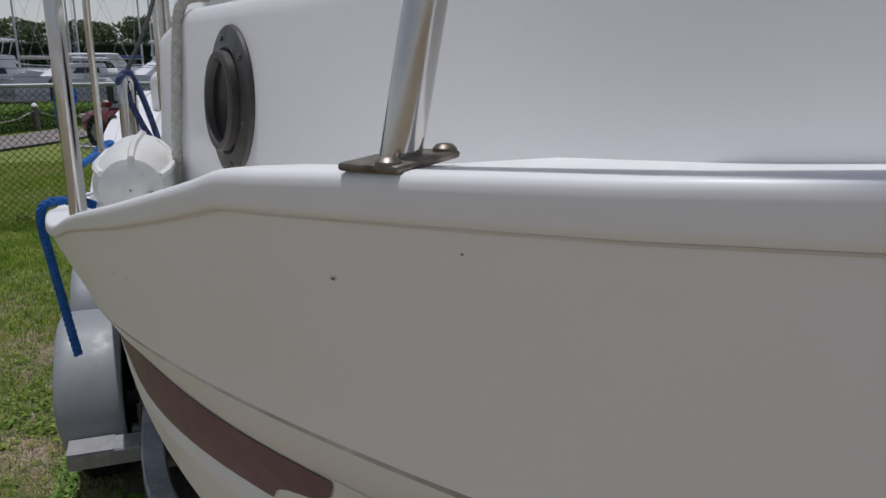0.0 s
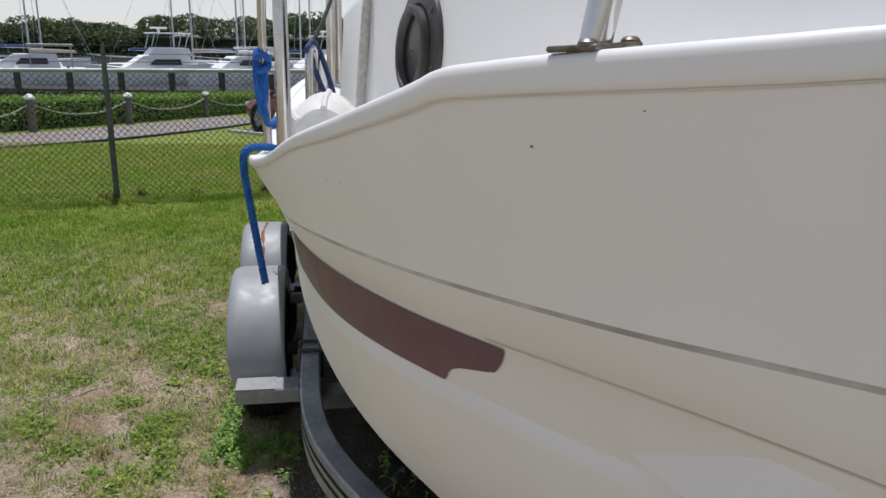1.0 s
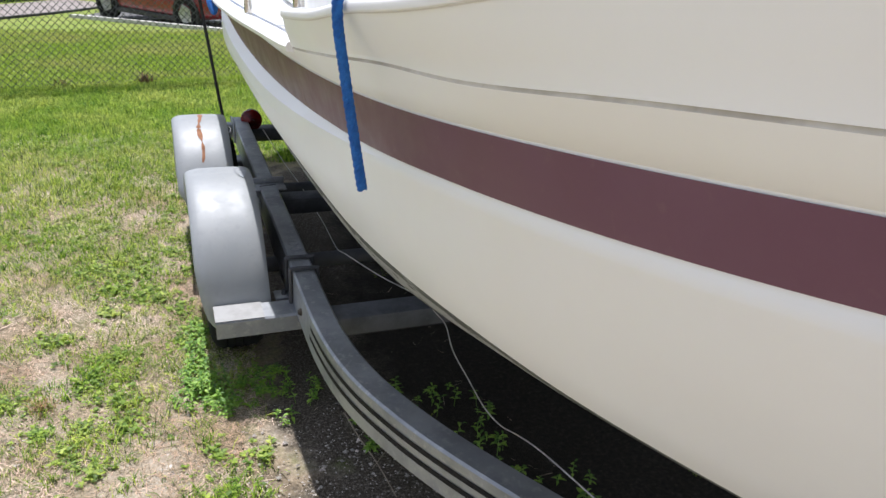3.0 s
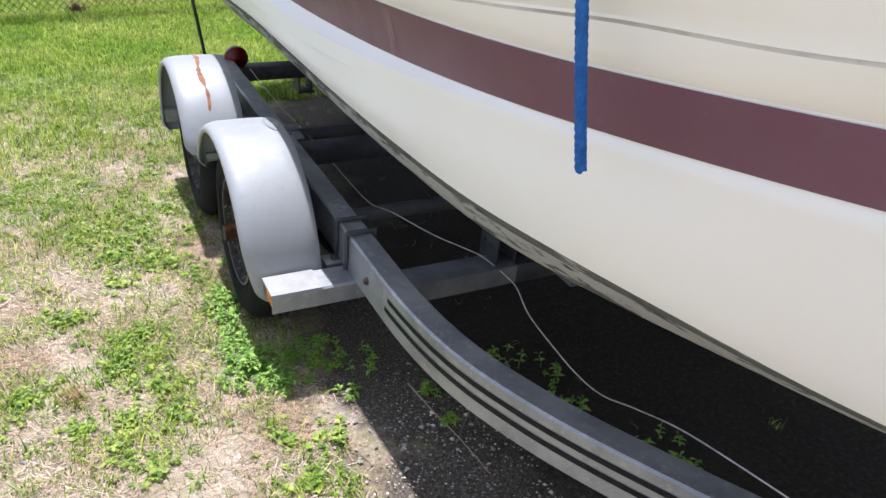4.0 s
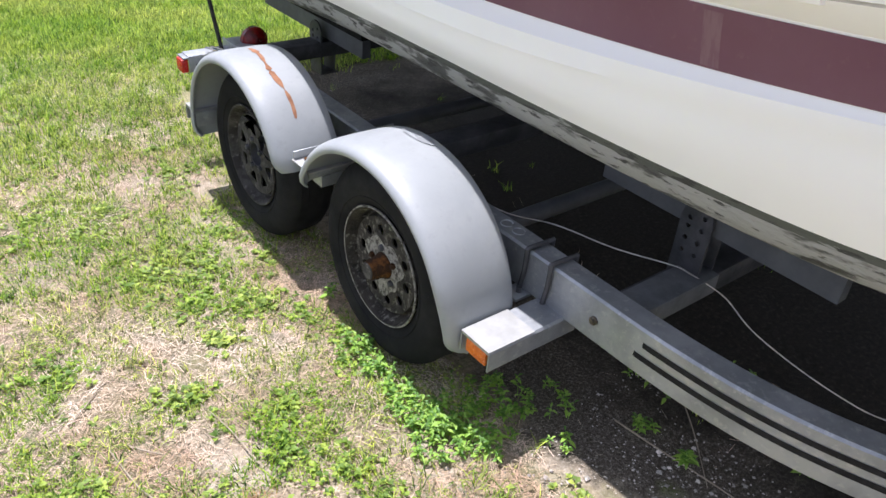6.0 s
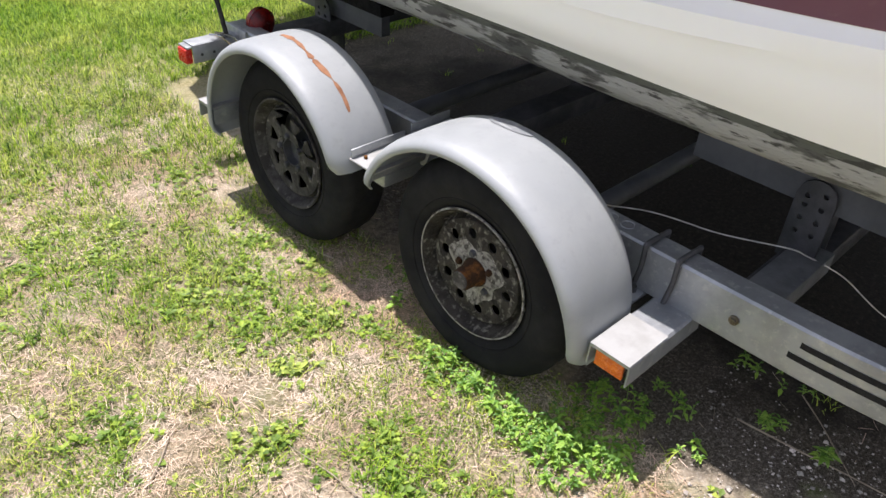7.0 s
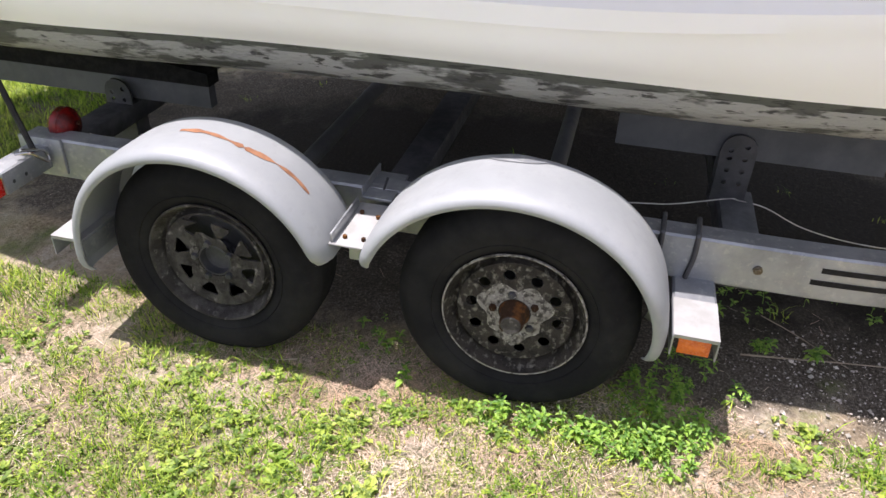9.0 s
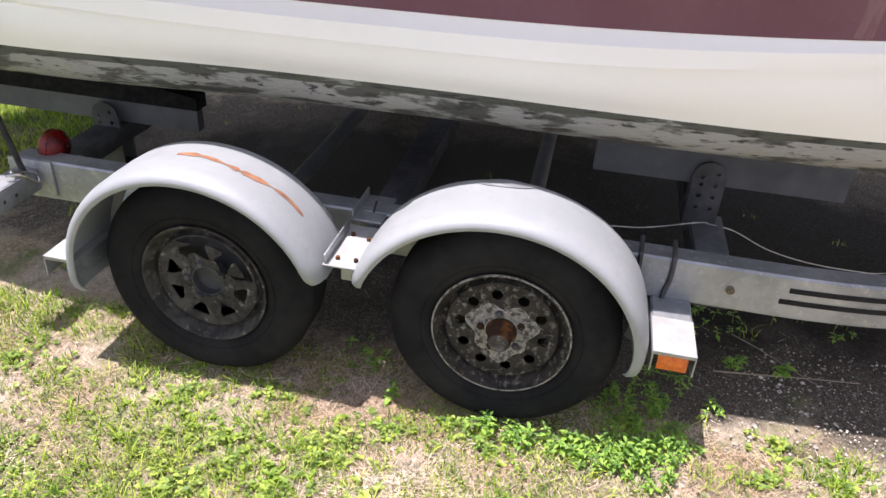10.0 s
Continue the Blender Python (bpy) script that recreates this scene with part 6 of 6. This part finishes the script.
def motor_yacht(x, y, turn, length, fly, canvas):
    ob = thing("motor_yacht", "white motor yacht moored in the marina" + (" with a flybridge and hardtop" if fly else " with a canvas top"), "boat", group="moored motor boats")
    beam = length * 0.33
    part("hull", vessel_hull(length, beam, 1.0, 0.6), BOATWHITE, ob)
    part("deckhouse", house(-length * 0.2, length * 0.28, beam * 0.4, beam * 0.33, 1.2, 2.2, 1.6), BOATWHITE, ob)
    for s in (1, -1):
        part("side_window", loft([[(-length * 0.12, s * beam * 0.39, 1.55), (length * 0.1, s * beam * 0.355, 1.55)], [(-length * 0.11, s * beam * 0.365, 1.95), (length * 0.06, s * beam * 0.345, 1.95)]]), CARGLASS, ob)
    part("windscreen", loft([[(length * 0.2, -beam * 0.27, 1.55), (length * 0.2, beam * 0.27, 1.55)], [(length * 0.14, -beam * 0.26, 2.05), (length * 0.14, beam * 0.26, 2.05)]]), CARGLASS, ob)
    if fly:
        part("flybridge", house(-length * 0.2, length * 0.1, beam * 0.34, beam * 0.3, 2.2, 2.75, 0.5), BOATWHITE, ob)
        part("hardtop", box(-length * 0.2, length * 0.08, -beam * 0.34, beam * 0.34, 3.75, 3.85, 0.04), BOATWHITE, ob)
        part("radar", box(-0.6, 0.6, -0.25, 0.25, 4.1, 4.25, 0.08), BOATWHITE, ob)
        part("radar_post", tube([(0, 0, 3.85), (0, 0, 4.12)], 0.12, 8), BOATWHITE, ob)
        for px in (-length * 0.18, length * 0.05):
            for s in (1, -1):
                part("top_post", tube([(px + 0.3, s * beam * 0.3, 2.7), (px, s * beam * 0.31, 3.78)], 0.04, 6), MAST, ob)
    else:
        part("canvas_top", box(-length * 0.3, length * 0.02, -beam * 0.38, beam * 0.38, 2.75, 2.9, 0.07), canvas, ob)
        part("canvas_back", loft([[(-length * 0.46, -beam * 0.36, 1.2), (-length * 0.46, beam * 0.36, 1.2)], [(-length * 0.3, -beam * 0.37, 2.8), (-length * 0.3, beam * 0.37, 2.8)]]), canvas, ob)
        for px in (-length * 0.28, 0.0):
            for s in (1, -1):
                part("top_post", tube([(px, s * beam * 0.37, 1.2), (px, s * beam * 0.37, 2.8)], 0.03, 6), MAST, ob)
    rail_ = curve([(length * 0.1, beam * 0.42, 2.0), (length * 0.35, beam * 0.3, 2.15), (length * 0.49, 0, 2.3), (length * 0.35, -beam * 0.3, 2.15), (length * 0.1, -beam * 0.42, 2.0)], 5)
    part("bow_rail", tube(rail_, 0.025, 5), MAST, ob)
    ob.matrix_basis = Matrix.Translation((x, y, -2.45)) @ Matrix.Rotation(radians(turn), 4, "Z")


def sail_yacht(x, y, turn, length, tall, canvas):
    ob = thing("sailing_yacht", "moored sailing yacht with a bare aluminium mast", "boat", group="moored sailing boats")
    beam = length * 0.29
    part("hull", vessel_hull(length, beam, 0.95, 0.35), BOATWHITE, ob)
    part("cabin_top", house(-length * 0.15, length * 0.22, beam * 0.3, beam * 0.25, 0.98, 1.4, 0.6), BOATWHITE, ob)
    part("mast", tube([(length * 0.08, 0, 1.3), (length * 0.08, 0, tall)], [0.085, 0.06], 8), MAST, ob)
    part("boom", tube([(length * 0.08, 0, 2.1), (-length * 0.32, 0, 2.15)], 0.05, 6), MAST, ob)
    part("sail_cover", tube(curve([(length * 0.07, 0, 2.3), (-length * 0.1, 0, 2.28), (-length * 0.31, 0, 2.22)]), 0.14, 7), canvas, ob)
    part("spreader", tube([(length * 0.08, -0.8, tall * 0.55), (length * 0.08, 0.8, tall * 0.55)], 0.025, 5), MAST, ob)
    for p in ((length * 0.49, 0), (-length * 0.49, 0), (length * 0.05, beam * 0.48), (length * 0.05, -beam * 0.48)):
        part("stay", tube([(p[0], p[1], 1.1), (length * 0.08, 0, tall * 0.98)], 0.014, 4), MAST, ob)
    ob.matrix_basis = Matrix.Translation((x, y, -2.45)) @ Matrix.Rotation(radians(turn), 4, "Z")


motor_yacht(-13.5, 57, 205, 10.5, True, TAN)
motor_yacht(-22.0, 55, 200, 9.5, False, TAN)
motor_yacht(-7.6, 58, 215, 9.0, False, BOATWHITE)
motor_yacht(-30.5, 58, 195, 10.0, False, TAN)
motor_yacht(-1.5, 60, 210, 9.5, True, BOATBLUE)
motor_yacht(5.5, 57, 200, 9.0, False, BOATBLUE)
motor_yacht(-38, 57, 200, 10.0, True, TAN)
for x, y, t, l, h, c in ((-23.6, 61, 170, 9.5, 13, TAN), (-16.5, 72, 10, 10, 14, BOATBLUE), (-12.9, 70, 185, 9, 12.5, TAN), (-10.3, 74, 5, 11, 15, BOATBLUE), (-8.6, 68, 170, 9, 13, BOATWHITE), (-4.8, 73, 20, 10, 14, BOATBLUE),
                         (-2.2, 69, 190, 9, 12, TAN), (1.5, 72, 10, 10, 13.5, BOATBLUE), (5.0, 70, 175, 9, 13, TAN), (-29, 74, 5, 10, 14, BOATBLUE), (-34, 71, 180, 9, 12.5, BOATBLUE)):
    sail_yacht(x, y, t, l, h, c)

# distant wood across the water
WOOD = leaf(material("far_foliage", (0.06, 0.095, 0.03), 0.7, second=(0.09, 0.12, 0.045), scale=0.15, island=0.45, rough_var=0), 0.3)
pts = []
for k in range(150):
    cx, cy = rng.uniform(-75, 60), rng.uniform(116, 136)
    top = 2.2 + 2.2 * noise.noise((cx * 0.06, 0, 2)) + rng.uniform(-0.6, 0.8) + (0.9 if cx > -32 else -0.2)
    r = rng.uniform(1.8, 3.4)
    for j in range(420):
        a, b, c = rng.normal(0, 1, 3)
        s = (a * a + b * b + c * c) ** -0.5 * rng.uniform(0.75, 1.05)
        pts.append((cx + a * s * r, cy + b * s * r, max(-2.2, top - 1.4 + c * s * 1.5)))
    for j in range(160):
        pts.append((cx + rng.normal(0, r * 0.7), cy + rng.normal(0, r * 0.5), rng.uniform(-2.3, top - 1)))
leaf_cloud(np.array(pts), 0.3, WOOD, "mangrove_wood", "dark green wood on the far shore", "wood", "stuff")
# bank painted near-black as the shade below the trees
solo("far_bank", box(-80, 65, 119, 140, -2.6, 0.4, 0.3), SHADECORE, "bank under the far wood, coloured dark for shade", "bank", kind="structure")
FARWALL = material("far_building_wall", (0.5, 0.52, 0.54), 0.8, second=(0.42, 0.44, 0.46), scale=0.1)
far = thing("far_building", "long pale low building across the water", "building", (-128, 300, -2.3))
part("wall", box(-175, -98, 300, 320, -2.3, 1.3, 0.1), FARWALL, far)
part("roof", box(-177, -97, 298, 322, 1.3, 2.0, 0.1), BOATWHITE, far)
for k in range(10):
    part("window", box(-172 + 7.4 * k, -168 + 7.4 * k, 299.7, 299.95, -0.6, 0.6, 0.0), CARGLASS, far)
